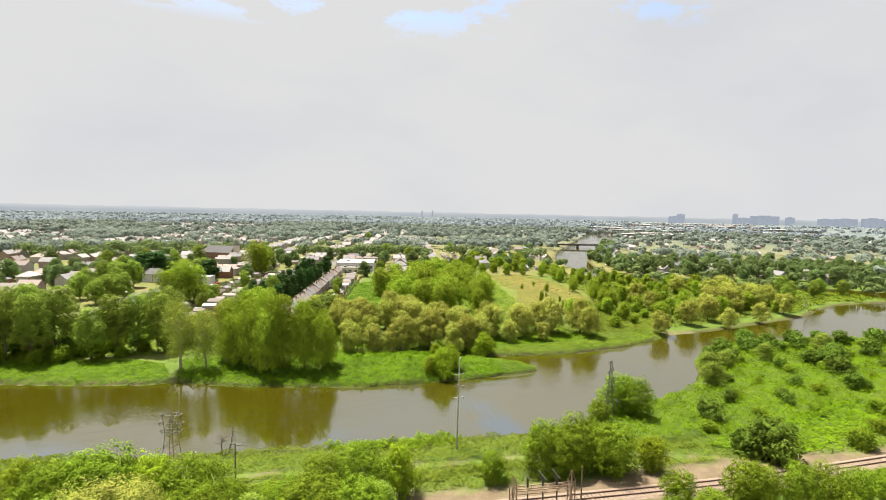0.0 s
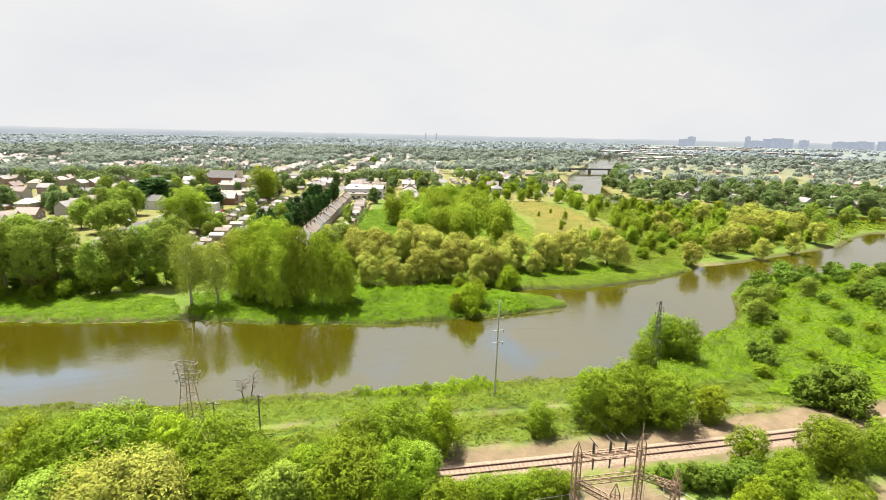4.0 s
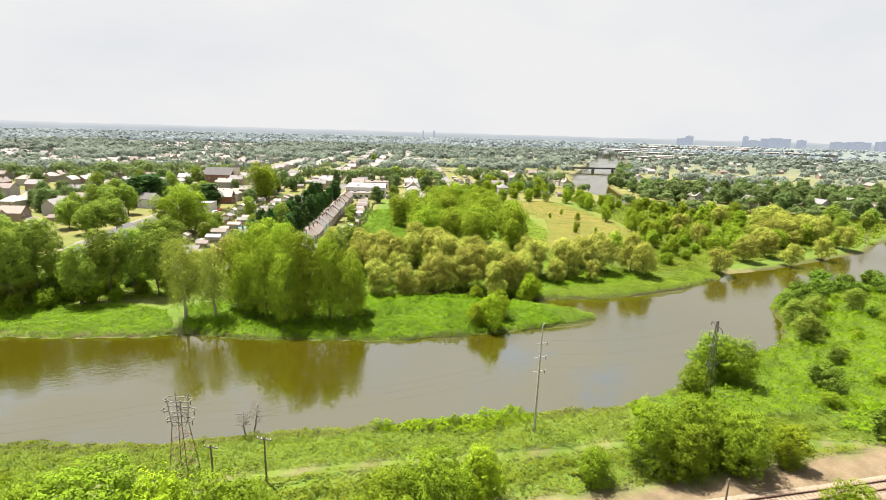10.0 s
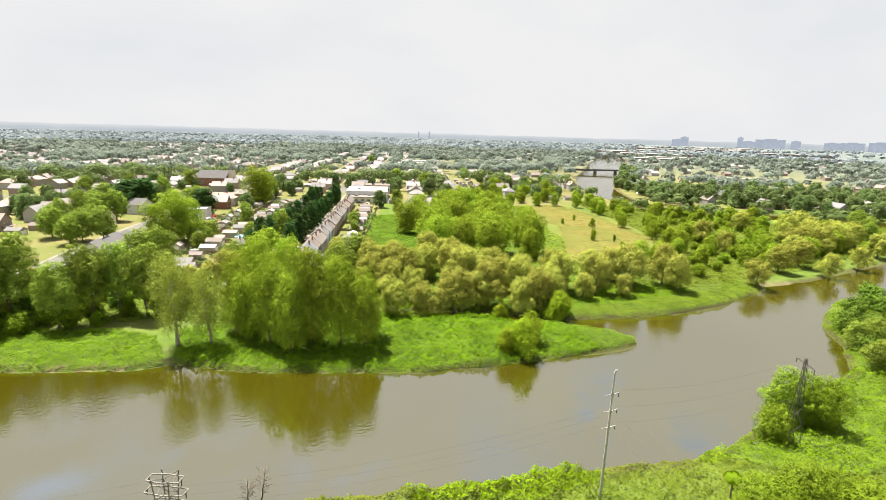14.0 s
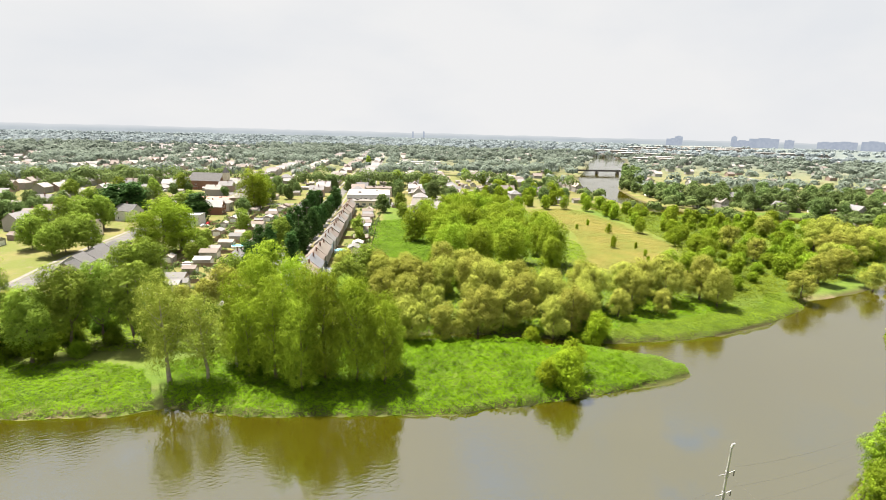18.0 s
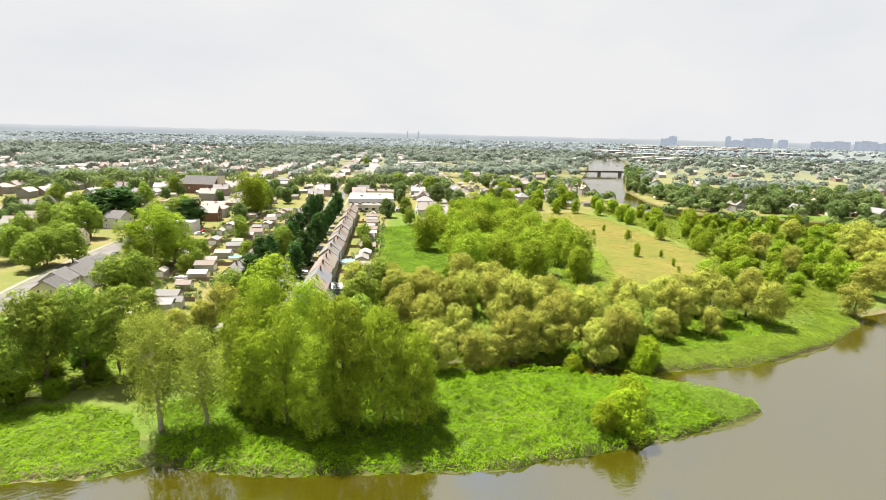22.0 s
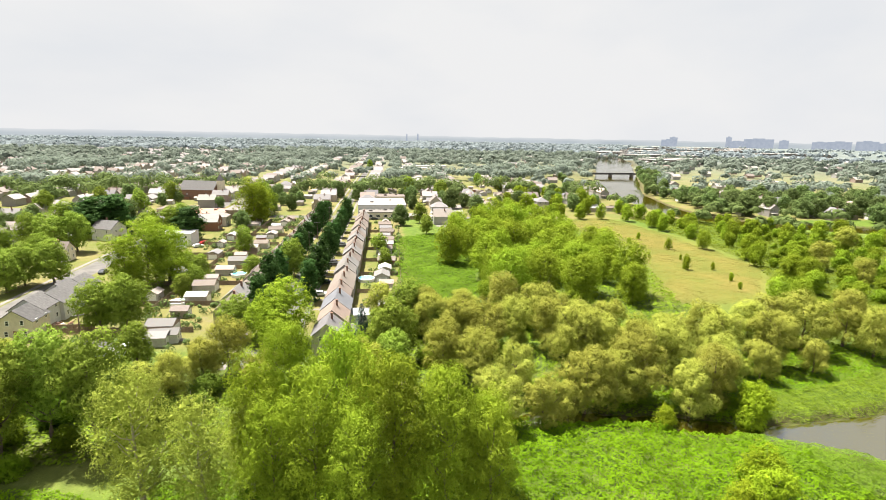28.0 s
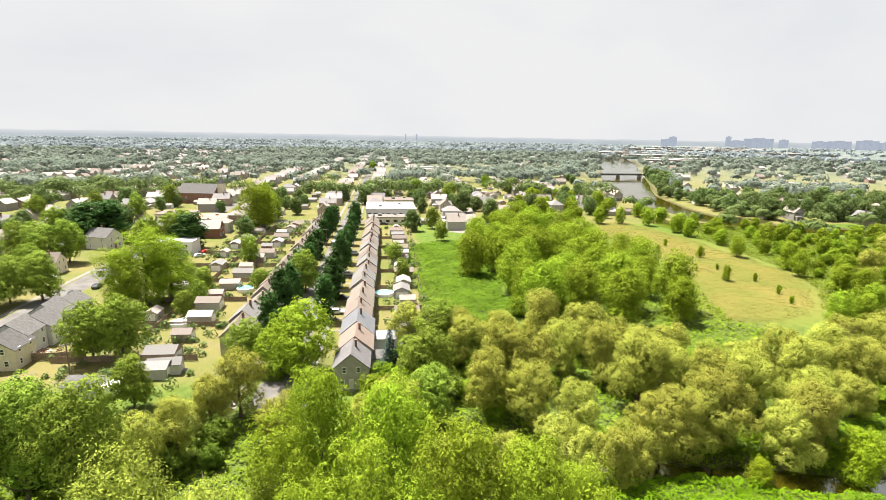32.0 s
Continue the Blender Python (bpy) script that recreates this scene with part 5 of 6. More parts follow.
# the 14 m and 12 m wide boxes stand for chimney stacks
for ang, d, w, l, h in ((58.5, 4500, 190, 60, 78), (56.0, 4690, 40, 40, 92), (56.7, 4500, 120, 50, 58), (60.5, 4600, 60, 40, 70), (63.2, 4500, 90, 50, 62),
                        (64.6, 4690, 140, 50, 66), (51.1, 4690, 60, 50, 84), (50.7, 4500, 110, 50, 62), (66.5, 4500, 120, 60, 72), (24.4, 4600, 14, 14, 72),
                        (23.2, 4600, 12, 12, 70), (68.0, 4500, 160, 60, 60)):
    a, h = radians(ang), h * 0.86
    ob = new("tower_block")
    k = Kit()
    k.box(-w / 2, w / 2, -l / 2, l / 2, 0, h)
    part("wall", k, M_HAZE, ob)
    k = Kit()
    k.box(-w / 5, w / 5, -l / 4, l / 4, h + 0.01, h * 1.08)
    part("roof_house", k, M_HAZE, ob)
    ob.matrix_world = pose(math.sin(a) * d, 121 + math.cos(a) * d, 2, 0, 0, -ang)
    tagged(ob, "hazy blue-grey tower block on the skyline", "tower block", "skyline")
k = Kit()
pr = None
for i in range(241):
    a = radians(-60 + 180 * i / 240)
    hh = 46 + 10 * max(0, math.cos(a * 1.3 + 0.5)) + 2.5 * math.sin(i * 1.7) + 2 * math.sin(i * 0.45)
    q = (math.sin(a) * 4750, 60 + math.cos(a) * 4750, hh)
    if pr:
        k.face([(pr[0], pr[1], 0), (q[0], q[1], 0), q, pr])
    pr = q
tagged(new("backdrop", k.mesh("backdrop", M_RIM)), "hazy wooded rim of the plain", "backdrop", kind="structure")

# ---- the bridge over the channel ----
def make_bridge():
    ob = new("road_bridge")
    a, b = Vector((503, 642)), Vector((563, 622))
    ln = (b - a).length
    k = Kit()
    k.box(-6, ln + 6, -4.5, 4.5, 4.6, 5.1)
    part("deck", k, M_DARKST, ob, "dark weathered deck")
    for y in (-4.5, 4.5):
        k = Kit()
        k.box(-6, ln + 6, y - 0.2, y + 0.2, 3.8, 4.6)
        part("girder", k, M_DARKST, ob, "dark steel girder")
        k = Kit()
        k.box(-6, ln + 6, y - 0.12, y + 0.12, 5.11, 5.7)
        part("parapet", k, M_DARKST, ob)
    for x in (0.0, ln * 0.5, ln):
        k = Kit()
        k.box(x - 0.9, x + 0.9, -4, 4, -2, 3.4)
        part("pier", k, M_CONC, ob)
    ob.matrix_world = pose(a.x, a.y, 0, 0, 0, math.degrees(math.atan2(b.y - a.y, b.x - a.x)))
    tagged(ob, "low dark girder bridge on concrete piers over the river", "bridge")


make_bridge()

# ---- woods and thickets: scattered plants ----
def scatter(kind, poly, spacing, lo, hi, seed, gap=2.0, fat=1.0, keep=1.0):
    q = random.Random(seed)
    xs, ys = [p[0] for p in poly], [p[1] for p in poly]
    got = []
    tries = int((max(xs) - min(xs)) * (max(ys) - min(ys)) / spacing ** 2 * 5)
    cand = np.array([(q.uniform(min(xs), max(xs)), q.uniform(min(ys), max(ys))) for _ in range(tries)])
    good = (signed(poly, cand[:, 0], cand[:, 1]) < 0) & (shore(cand[:, 0], cand[:, 1]) > gap)
    for x, y in cand[good]:
        if all((x - a) ** 2 + (y - b) ** 2 > spacing ** 2 for a, b in got):
            got.append((x, y))
            if q.random() < keep:
                kind.put(x, y, q.uniform(lo, hi), q.uniform(0, 360), q.randrange(9), fat=fat * q.uniform(0.9, 1.12))


scatter(GROVE, [(92, 278), (115, 310), (158, 342), (163, 311), (160, 285), (150, 255), (138, 226), (121, 208), (97, 212), (86, 228), (96, 268)],
        9.5, 12, 17, 20, 4, 1.0)
scatter(MEADOW_TREE, [(240, 455), (288, 462), (262, 386), (248, 352), (210, 340), (185, 366), (198, 408)], 14, 7, 11, 35, 4)
scatter(MEADOW_TREE, [(208, 160), (300, 165), (330, 200), (320, 260), (290, 300), (262, 350), (236, 300), (215, 232), (190, 205), (180, 180)], 13, 6, 10, 21, 4)
scatter(SMALL_SHRUB, [(150, 165), (210, 165), (300, 175), (320, 260), (270, 290), (215, 225), (170, 190)], 9, 2.5, 5.5, 22, 3)
scatter(RIVER_TREE, [(340, 330), (400, 270), (430, 200), (520, 240), (520, 330), (430, 360), (380, 420)], 12, 9, 14, 23, 3)
scatter(RIVER_TREE, [(250, 360), (300, 330), (370, 460), (470, 570), (500, 650), (460, 660), (360, 520), (280, 450), (240, 410)], 12, 6, 10, 24, 34, keep=0.8)
scatter(RIVER_TREE, [(410, 430), (520, 540), (590, 620), (640, 700), (620, 720), (560, 660), (420, 480), (385, 440)], 13, 8, 13, 25, 3)
scatter(RIVER_TREE, [(400, 170), (600, 160), (700, 260), (560, 300), (440, 240)], 15, 8, 13, 26, 6)
scatter(WILLOW, [(-85, 232), (-64, 200), (-42, 198), (-34, 208), (-26, 216)], 10, 9, 13, 27, 6)
scatter(BANK_TREE, [(-125, 250), (-105, 212), (-90, 203), (-44, 182), (-38, 192), (-50, 208)], 8, 17, 23, 28, 8)
scatter(SHRUB, [(-70, 90), (-26, 84), (-10, 75), (20, 64), (26, 54), (-20, 56), (-70, 70)], 5.5, 5, 9, 29, 6)
scatter(SHRUB, [(112, 44), (150, 38), (150, 22), (104, 26)], 6.0, 4, 7, 30, 3)
scatter(SMALL_SHRUB, [(105, 68), (150, 66), (230, 80), (260, 104), (190, 124), (165, 112), (140, 92), (110, 84)], 13, 1.6, 3.6, 31, 4, 1.2)
scatter(SMALL_SHRUB, [(-110, 240), (-90, 206), (-40, 184), (-10, 195), (-20, 215), (-60, 225)], 6, 3, 6, 33, 8)
scatter(SMALL_SHRUB, [(20, 190), (40, 225), (62, 228), (95, 240), (88, 210), (60, 190)], 7, 3, 6, 32, 3)

scatter(SMALL_SHRUB, [(112, 62), (150, 62), (200, 70), (262, 88), (420, 80), (420, 20), (150, 22), (128, 40)], 11, 2.0, 4.5, 34, 3, 1.2)

scatter(DARK_SHRUB, [(110, 70), (150, 68), (215, 84), (262, 104), (200, 122), (165, 112), (142, 94), (116, 86)], 15, 2.4, 5.0, 36, 4, 1.1)
scatter(DARK_SHRUB, [(140, 100), (165, 118), (187, 126), (226, 118), (268, 106), (260, 98), (215, 108), (185, 114), (160, 104)], 8, 4.0, 6.5, 37, 2, 1.1)

scatter(DARK_SHRUB, [(-70, 216), (-44, 200), (-34, 204), (-10, 200), (0, 194), (4, 202), (-30, 214)], 5.0, 3.5, 6.0, 38, 6)

# ---- ground cover ----
def cover(name, label, poly, density, size, height, mat, seed, upright=0.0, slim=0.5, lump=0.62, gap=-0.25, category="plants", edge=2.0):
    rng = np.random.default_rng(seed)
    P = np.array(poly, float)
    lo, hi = P.min(0), P.max(0)
    n = int((hi - lo).prod() * density)
    xy = lo + rng.random((n, 2)) * (hi - lo)
    d = signed(poly, xy[:, 0], xy[:, 1]) + edge * wobble(xy[:, 0], xy[:, 1], 0.25, seed)
    sh = shore(xy[:, 0], xy[:, 1])
    xy = xy[(d < np.clip(4 - sh, 0, 4)) & (sh > gap) & (signed(PATHWAY, xy[:, 0], xy[:, 1]) > 0.25)
            & (signed(DIRT, xy[:, 0], xy[:, 1]) > 0.3 * wobble(xy[:, 0], xy[:, 1], 0.5, 3))]
    x, y = xy[:, 0], xy[:, 1]
    sh = shore(x, y)
    w = 0.55 + 0.3 * wobble(x, y, 0.28, 1) + lump * wobble(x, y, 1.15, 2) + 0.5 * lump * wobble(x, y, 3.1, 4)
    z = ground_z(x, y) + height * np.clip(w, 0.12, 1.5) * (0.85 + 0.15 * rng.random(len(x))) * np.clip(sh / 1.2 + 0.5, 0.3, 1)
    nn = rng.normal(size=(len(x), 3)) * 0.2
    g = 0.45
    nn[:, 0] -= height * 0.9 * (wobble(x + g, y, 1.15, 2) - wobble(x - g, y, 1.15, 2)) * lump / g * 0.85
    nn[:, 1] -= height * 0.9 * (wobble(x, y + g, 1.15, 2) - wobble(x, y - g, 1.15, 2)) * lump / g * 0.85
    nn[:, 2] += 1.1 - upright
    if upright > 0.5:
        nn[:, 2] *= 0.25
    c = np.stack([x, y, z], 1)
    low = rng.random(len(x)) < 0.4
    c[low, 2] -= height * 0.55 * rng.random(int(low.sum()))
    tagged(new(name, leaf_mesh(name, c, nn, size * (0.6 + 0.8 * rng.random(len(x))), mat, rng, slim)), label, category, kind="stuff")


cover("knotweed", "dense knee-high knotweed on the low point", [(-7.5, 160), (3, 153), (26, 142), (52, 134), (77, 130), (86, 130), (90, 142), (79, 154), (68, 162),
      (59, 167), (44, 172), (24, 166), (6, 176), (-8, 178)], 36, 0.18, 1.4, L_KNOT, 41)
cover("knotweed", "bright knotweed on the shore below the trees", [(-100, 199), (-46, 173), (-18, 162), (-12, 161), (-9.5, 160.5), (-9.5, 168), (-11, 177), (-22, 183), (-46, 194), (-100, 220)],
      26, 0.19, 1.0, L_KNOT, 42)
cover("knotweed", "bright green knotweed beside the creek", [(46, 177), (60, 172), (82, 159), (92, 152), (100, 154), (84, 166), (66, 178), (50, 184)], 28, 0.19, 1.5, L_KNOT, 43)
cover("knotweed", "rolling knotweed over the river spit", [(71, 90), (97, 94), (116, 95), (134, 98), (148, 107), (161, 119), (187, 130), (226, 122), (270, 108),
      (262, 90), (200, 74), (150, 66), (112, 68), (88, 76)], 26, 0.17, 1.8, L_KNOT, 44, lump=0.62)
cover("tall_grass", "yellow-green grass along the near shore", [(-60, 131), (-20, 114), (5, 107), (39, 98), (71, 90), (88, 76), (100, 66), (60, 75), (20, 88), (-2, 93),
      (-60, 112)], 24, 0.19, 0.9, L_GRASS, 45, 0.2, 0.4, lump=0.9)
cover("knotweed", "dark green knotweed at the near waterline", [(24, 103), (39, 99), (52, 95), (51, 91), (38, 93), (25, 98)], 26, 0.2, 1.8, L_KNOT, 46, lump=0.6)
cover("reeds", "dense green reeds along the shore", [(95, 151), (112, 145), (128, 142.5), (150, 142.5), (173, 147), (184, 152), (178, 158), (150, 152), (126, 151), (104, 157)],
      20, 0.34, 1.7, L_REED, 47, 0.45, 0.16, 0.15)
cover("reeds", "dense reeds at the tip of the point", [(84, 129), (98, 129), (101, 132), (97, 140), (90, 146), (83, 150), (80, 140)], 22, 0.34, 1.6, L_REED, 48, 0.45, 0.16, 0.12)
cover("vines", "low bright green plants on the empty lot", LOT, 16, 0.28, 0.9, L_VINE, 49)
cover("meadow_grass", "bright grass at the wood's edge", [(108, 158), (150, 152), (180, 158), (200, 172), (196, 200), (165, 190), (150, 180), (120, 172)], 7, 0.3, 0.6, L_GRASS, 50, 0.4, 0.3)
cover("undergrowth", "green undergrowth beneath the trees", [(-6, 186), (2, 176), (24, 166), (44, 172), (60, 190), (60, 230), (20, 205), (-20, 215), (-60, 215), (-60, 200)],
      5, 0.36, 0.9, L_BRIGHT, 51)
cover("undergrowth", "green undergrowth round the meadow", [(60, 178), (90, 160), (150, 158), (135, 205), (160, 236), (190, 310), (205, 345), (150, 350), (128, 330), (95, 255), (85, 230)],
      4, 0.36, 1.0, L_BRIGHT, 52)
cover("undergrowth", "green scrub across the river flats", [(150, 158), (230, 158), (300, 165), (330, 210), (300, 310), (262, 350), (240, 300), (208, 222), (172, 198)],
      6, 0.3, 1.1, L_GRASS, 53)
cover("meadow_grass", "dry yellow meadow grass", FIELD, 9, 0.2, 0.45, leafy("dry_grass", (0.20, 0.19, 0.035), (0.30, 0.26, 0.065), 0.3, 0.08, 0.0), 54, 0.4, 0.25)
cover("undergrowth", "low plants behind the railway", [(-60, 112), (-2, 93), (20, 88), (60, 75), (29, 77), (-40, 80), (-60, 85)], 6, 0.34, 0.8, L_GRASS, 55, 0.2, 0.4)
cover("undergrowth", "rough green scrub beside the railway", [(100, 58), (150, 66), (200, 74), (262, 90), (330, 100), (430, 90), (430, 20), (150, 22), (118, 40)],
      9, 0.24, 1.2, L_KNOT, 56)

cover("tall_grass", "rough grass between the dirt track and the path", [(58, 75), (72, 76), (88, 77), (114, 70), (104, 60.5), (98, 62.5), (75, 67.5)], 16, 0.24, 0.6, L_GRASS, 57, 0.3, 0.3)
cover("undergrowth", "green scrub above the railway bend", [(100, 67), (112, 71), (165, 72), (165, 58), (106, 56)], 14, 0.25, 0.9, L_KNOT, 58)

cover("tall_grass", "rough green grass between the footpath and the railway", [(-30, 98), (-2, 92.5), (20, 87.5), (47, 79.5), (60, 76.5), (80, 70), (98, 60), (104, 56), (60, 68), (14, 79), (-30, 90)],
      17, 0.2, 0.9, L_GRASS, 62, 0.2, 0.4, lump=0.9)
cover("tall_grass", "weeds on the verge between the railway and the yard", [(24, 67), (45, 62), (58, 58), (88, 50.5), (112, 46.5), (112, 40), (88, 46), (62, 53), (58, 55), (44, 57.5), (24, 62)],
      15, 0.2, 0.7, L_VINE, 63, 0.2, 0.4, lump=0.9)

cover("knotweed", "bright low plants behind the reeds", [(92, 153), (104, 155), (126, 151), (150, 153), (152, 162), (120, 172), (98, 168), (84, 165)], 16, 0.2, 0.9, L_KNOT, 59)

cover("undergrowth", "green scrub along the far river bend", [(285, 160), (345, 174), (400, 170), (420, 215), (330, 222), (300, 205)], 3, 0.5, 1.2, L_BRIGHT, 60)


def garden_scrub(seed=61):
    """Bushes and hedges in the back gardens of the two terraces."""
    rng = np.random.default_rng(seed)
    cs, ns = [], []
    for k in range(520):
        u, v = rng.uniform(-4, 205), rng.choice((rng.uniform(-68, -34), rng.uniform(-68, -34), rng.uniform(7, 20)))
        if rng.random() < 0.5:
            u = round(u / 9.0) * 9.0 + rng.normal() * 0.4
        x, y = S(u, v)
        if shore_at(x, y) < 8:
            continue
        r = rng.uniform(0.5, 1.5)
        d = sphere_dirs(rng, 46, -0.3)
        d *= r * (0.8 + 0.3 * rng.random((len(d), 1)))
        cs.append(np.array([x, y, gz(x, y) + r * 0.5]) + d)
        ns.append(d / r + rng.normal(size=d.shape) * 0.3)
    c, n = np.concatenate(cs), np.concatenate(ns)
    tagged(new("garden_bushes", leaf_mesh("garden_bushes", c, n, 0.3 * (0.6 + 0.8 * rng.random(len(c))), L_TOWN, rng, 0.6)),
           "mixed green garden bushes and hedges between the yards", "bushes", kind="stuff")


garden_scrub()

# ---- railway ----
TRACK = [(-70, 97), (-30, 84.5), (14, 73), (27, 69.8), (49, 64.3), (63, 61), (88, 54.8), (110, 50.4), (150, 43.5), (230, 32)]


def along(line, step):
    out = []
    for (ax, ay), (bx, by) in zip(line, line[1:]):
        n = max(1, int(math.hypot(bx - ax, by - ay) / step))
        out += [(ax + (bx - ax) * i / n, ay + (by - ay) * i / n, math.atan2(by - ay, bx - ax)) for i in range(n)]
    return out


def smooth(line, rounds=3):
    for _ in range(rounds):
        new_line = [line[0]]
        for a, b in zip(line, line[1:]):
            new_line += [(a[0] * .75 + b[0] * .25, a[1] * .75 + b[1] * .25), (a[0] * .25 + b[0] * .75, a[1] * .25 + b[1] * .75)]
        line = new_line + [line[-1]]
    return line


def make_railway():
    ob = new("railway_track")
    line = smooth(TRACK)
    top = [(x, y, gz(x, y) + 0.25) for x, y in line]
    rows = []
    for i in range(len(line) - 1):
        (ax, ay, az), (bx, by, bz) = top[i], top[i + 1]
        d = Vector((bx - ax, by - ay, 0)).normalized()
        n = Vector((-d.y, d.x, 0))
        A, B = Vector((ax, ay, az)), Vector((bx, by, bz))
        dn = Vector((0, 0, 0.34))
        rows.append([tuple(A + n * o - dn * q) for o, q in ((-2.4, 1), (-1.5, 0), (1.5, 0), (2.4, 1))])
    bed = mesh_of("ballast", [p for r in rows for p in r], [(4 * i + j, 4 * i + 4 + j, 4 * i + 5 + j, 4 * i + 1 + j)
                  for i in range(len(rows) - 1) for j in range(3)], plain("ballast", (0.20, 0.15, 0.11), 0.95, 2.5, 0.3))
    part("ballast", bed, None, ob)
    for s in (-0.76, 0.76):
        k = Kit()
        for i in range(len(line) - 1):
            (ax, ay, az), (bx, by, bz) = top[i], top[i + 1]
            d = Vector((bx - ax, by - ay, 0)).normalized()
            n = Vector((-d.y, d.x, 0))
            A, B = Vector((ax, ay, az + 0.16)) + n * s, Vector((bx, by, bz + 0.16)) + n * s
            k.bar(A - d * 0.02, B + d * 0.02, 0.075)
        part("rail", k, M_RAIL, ob, "rusty steel rail")
    tie = Kit()
    tie.box(-0.12, 0.12, -1.25, 1.25, -0.08, 0.06)
    tm = tie.mesh("sleeper", plain("sleeper_wood", (0.15, 0.105, 0.075), 0.95, 2.0, 0.3, tint=0.2))
    for x, y, a in along([p for p in line if 10 < p[0] < 128], 0.65)[:260]:
        o = new("sleeper", tm)
        o.parent = ob
        o.location, o.rotation_euler = (x, y, gz(x, y) + 0.21), (0, 0, a)
    tagged(ob, "single railway track with rusty rails on brown ballast", "railway")


make_railway()


# ---- substation frame ----
def lattice_post(k, x, y, z0, z1, w0, w1, n, r=0.06):
    """Four legs with zigzag bracing."""
    def corner(i, z):
        f = (z - z0) / (z1 - z0)
        w = w0 + (w1 - w0) * f
        return (x + (w, w, -w, -w)[i] / 2, y + (w, -w, -w, w)[i] / 2, z)
    for i in range(4):
        k.bar(corner(i, z0), corner(i, z1), r)
    for j in range(n):
        a, b = z0 + (z1 - z0) * j / n, z0 + (z1 - z0) * (j + 1) / n
        for i in range(4):
            m = (i + 1) % 4
            k.bar(corner(i, a), corner(m, b), r * 0.6) if (i + j) % 2 else k.bar(corner(m, a), corner(i, b), r * 0.6)


def lattice_beam(k, a, b, w, n, r=0.05):
    a, b = Vector(a), Vector(b)
    side = (b - a).cross(Vector((0, 0, 1))).normalized() * w / 2
    up = Vector((0, 0, w / 2))
    cs = (side + up, side - up, -side - up, -side + up)
    for c in cs:
        k.bar(a + c, b + c, r)
    for j in range(n):
        p, q = a.lerp(b, j / n), a.lerp(b, (j + 1) / n)
        for i in range(4):
            u, v = cs[i], cs[(i + 1) % 4]
            k.bar(p + u, q + v, r * 0.6) if j % 2 else k.bar(p + v, q + u, r * 0.6)


def make_substation():
    ob = new("substation_frame")
    P = {"rl": (40.6, 53.6), "rr": (49.4, 51.4), "fl": (42.6, 50.2 - 1.6), "fr": (52.0, 47.6)}
    z = 1.6
    for key, top in (("rl", 12.4), ("rr", 12.6), ("fl", 9.2), ("fr", 9.2)):
        k = Kit()
        lattice_post(k, *P[key], z, top, 0.75, 0.75, 12)
        for i in range(4):
            k.bar((P[key][0] + (0.37, 0.37, -0.37, -0.37)[i], P[key][1] + (0.37, -0.37, -0.37, 0.37)[i], top), (*P[key], top + 1.5), 0.05)
        part("post", k, M_RUST, ob)
    for a, b, h, w in (("rl", "rr", 11.6, 0.8), ("rl", "rr", 8.0, 0.7), ("rl", "fl", 8.0, 0.7), ("rr", "fr", 8.0, 0.7), ("fl", "fr", 4.2, 0.6), ("rl", "fl", 5.2, 0.5)):
        k = Kit()
        lattice_beam(k, (*P[a], h), (*P[b], h), w, 11)
        part("beam", k, M_RUST, ob)
    a, b = Vector((*P["rl"], 0)), Vector((*P["rr"], 0))
    for f in (0.24, 0.5, 0.74):
        c = a.lerp(b, f)
        k = Kit()
        for j in range(6):
            k.rod([(c.x, c.y, 12.0 + j * 0.24), (c.x, c.y, 12.18 + j * 0.24)], [0.17, 0.17], 8)
        k.rod([(c.x, c.y, 11.9), (c.x, c.y, 13.6)], [0.06, 0.06], 6)
        part("insulator", k, M_DARKST, ob, "dark ribbed insulator")
        k = Kit()
        k.bar((c.x, c.y, 13.5), (c.x - 0.45, c.y + 0.55, 14.2), 0.05)
        k.bar((c.x, c.y, 13.5), (c.x + 0.35, c.y - 0.4, 13.0), 0.05)
        part("switch_arm", k, M_CONC, ob, "pale switch arm")
        k = Kit()
        k.rod([(c.x, c.y - 0.1, 11.1), (c.x, c.y - 0.1, 9.6)], [0.13, 0.1], 8)
        part("hanging_insulator", k, M_DARKST, ob)
    tagged(ob, "rusty lattice steel substation frame with insulators on a gravel yard", "substation")
    for i, (x, y, h) in enumerate(((45, 49, 2.6), (47.5, 48.2, 2.4), (49.5, 47, 2.8), (46, 46, 2.2))):
        g = new("switchgear")
        k = Kit()
        k.box(-0.5, 0.5, -0.4, 0.4, 0, h * 0.6)
        part("cabinet", k, M_STEEL, g)
        for s in (-0.3, 0.3):
            k = Kit()
            k.rod([(s, 0, h * 0.6), (s, 0, h)], [0.09, 0.06], 8)
            part("bushing", k, M_DARKST, g)
        g.matrix_world = pose(x, y, gz(x, y), 0, 0, -14)
        tagged(g, "grey switchgear cabinet in the substation yard", "switchgear", "switchgear")


make_substation()


def make_wire_fence(pts, h, label):
    ob = new("wire_fence")
    pk = Kit()
    pk.rod([(0, 0, -0.2), (0, 0, h)], [0.04, 0.04], 6)
    pm = pk.mesh("post", M_STEEL)
    spots = along(pts, 3.0)
    for x, y, a in spots:
        o = new("post", pm)
        o.parent, o.location = ob, (x, y, gz(x, y))
    for f in (0.1, 0.55, 1.0):
        k = Kit()
        k.rod([(x, y, gz(x, y) + h * f) for x, y, _ in spots], [0.018] * len(spots), 4)
        part("wire", k, M_STEEL, ob)
    tagged(ob, "thin wire fence on steel posts round the gravel yard", "fence")


make_wire_fence([(20, 61), (26, 59.6), (34.6, 57.5), (44, 55.6), (56, 52.6), (58, 44), (57, 30)], 2.1, "")


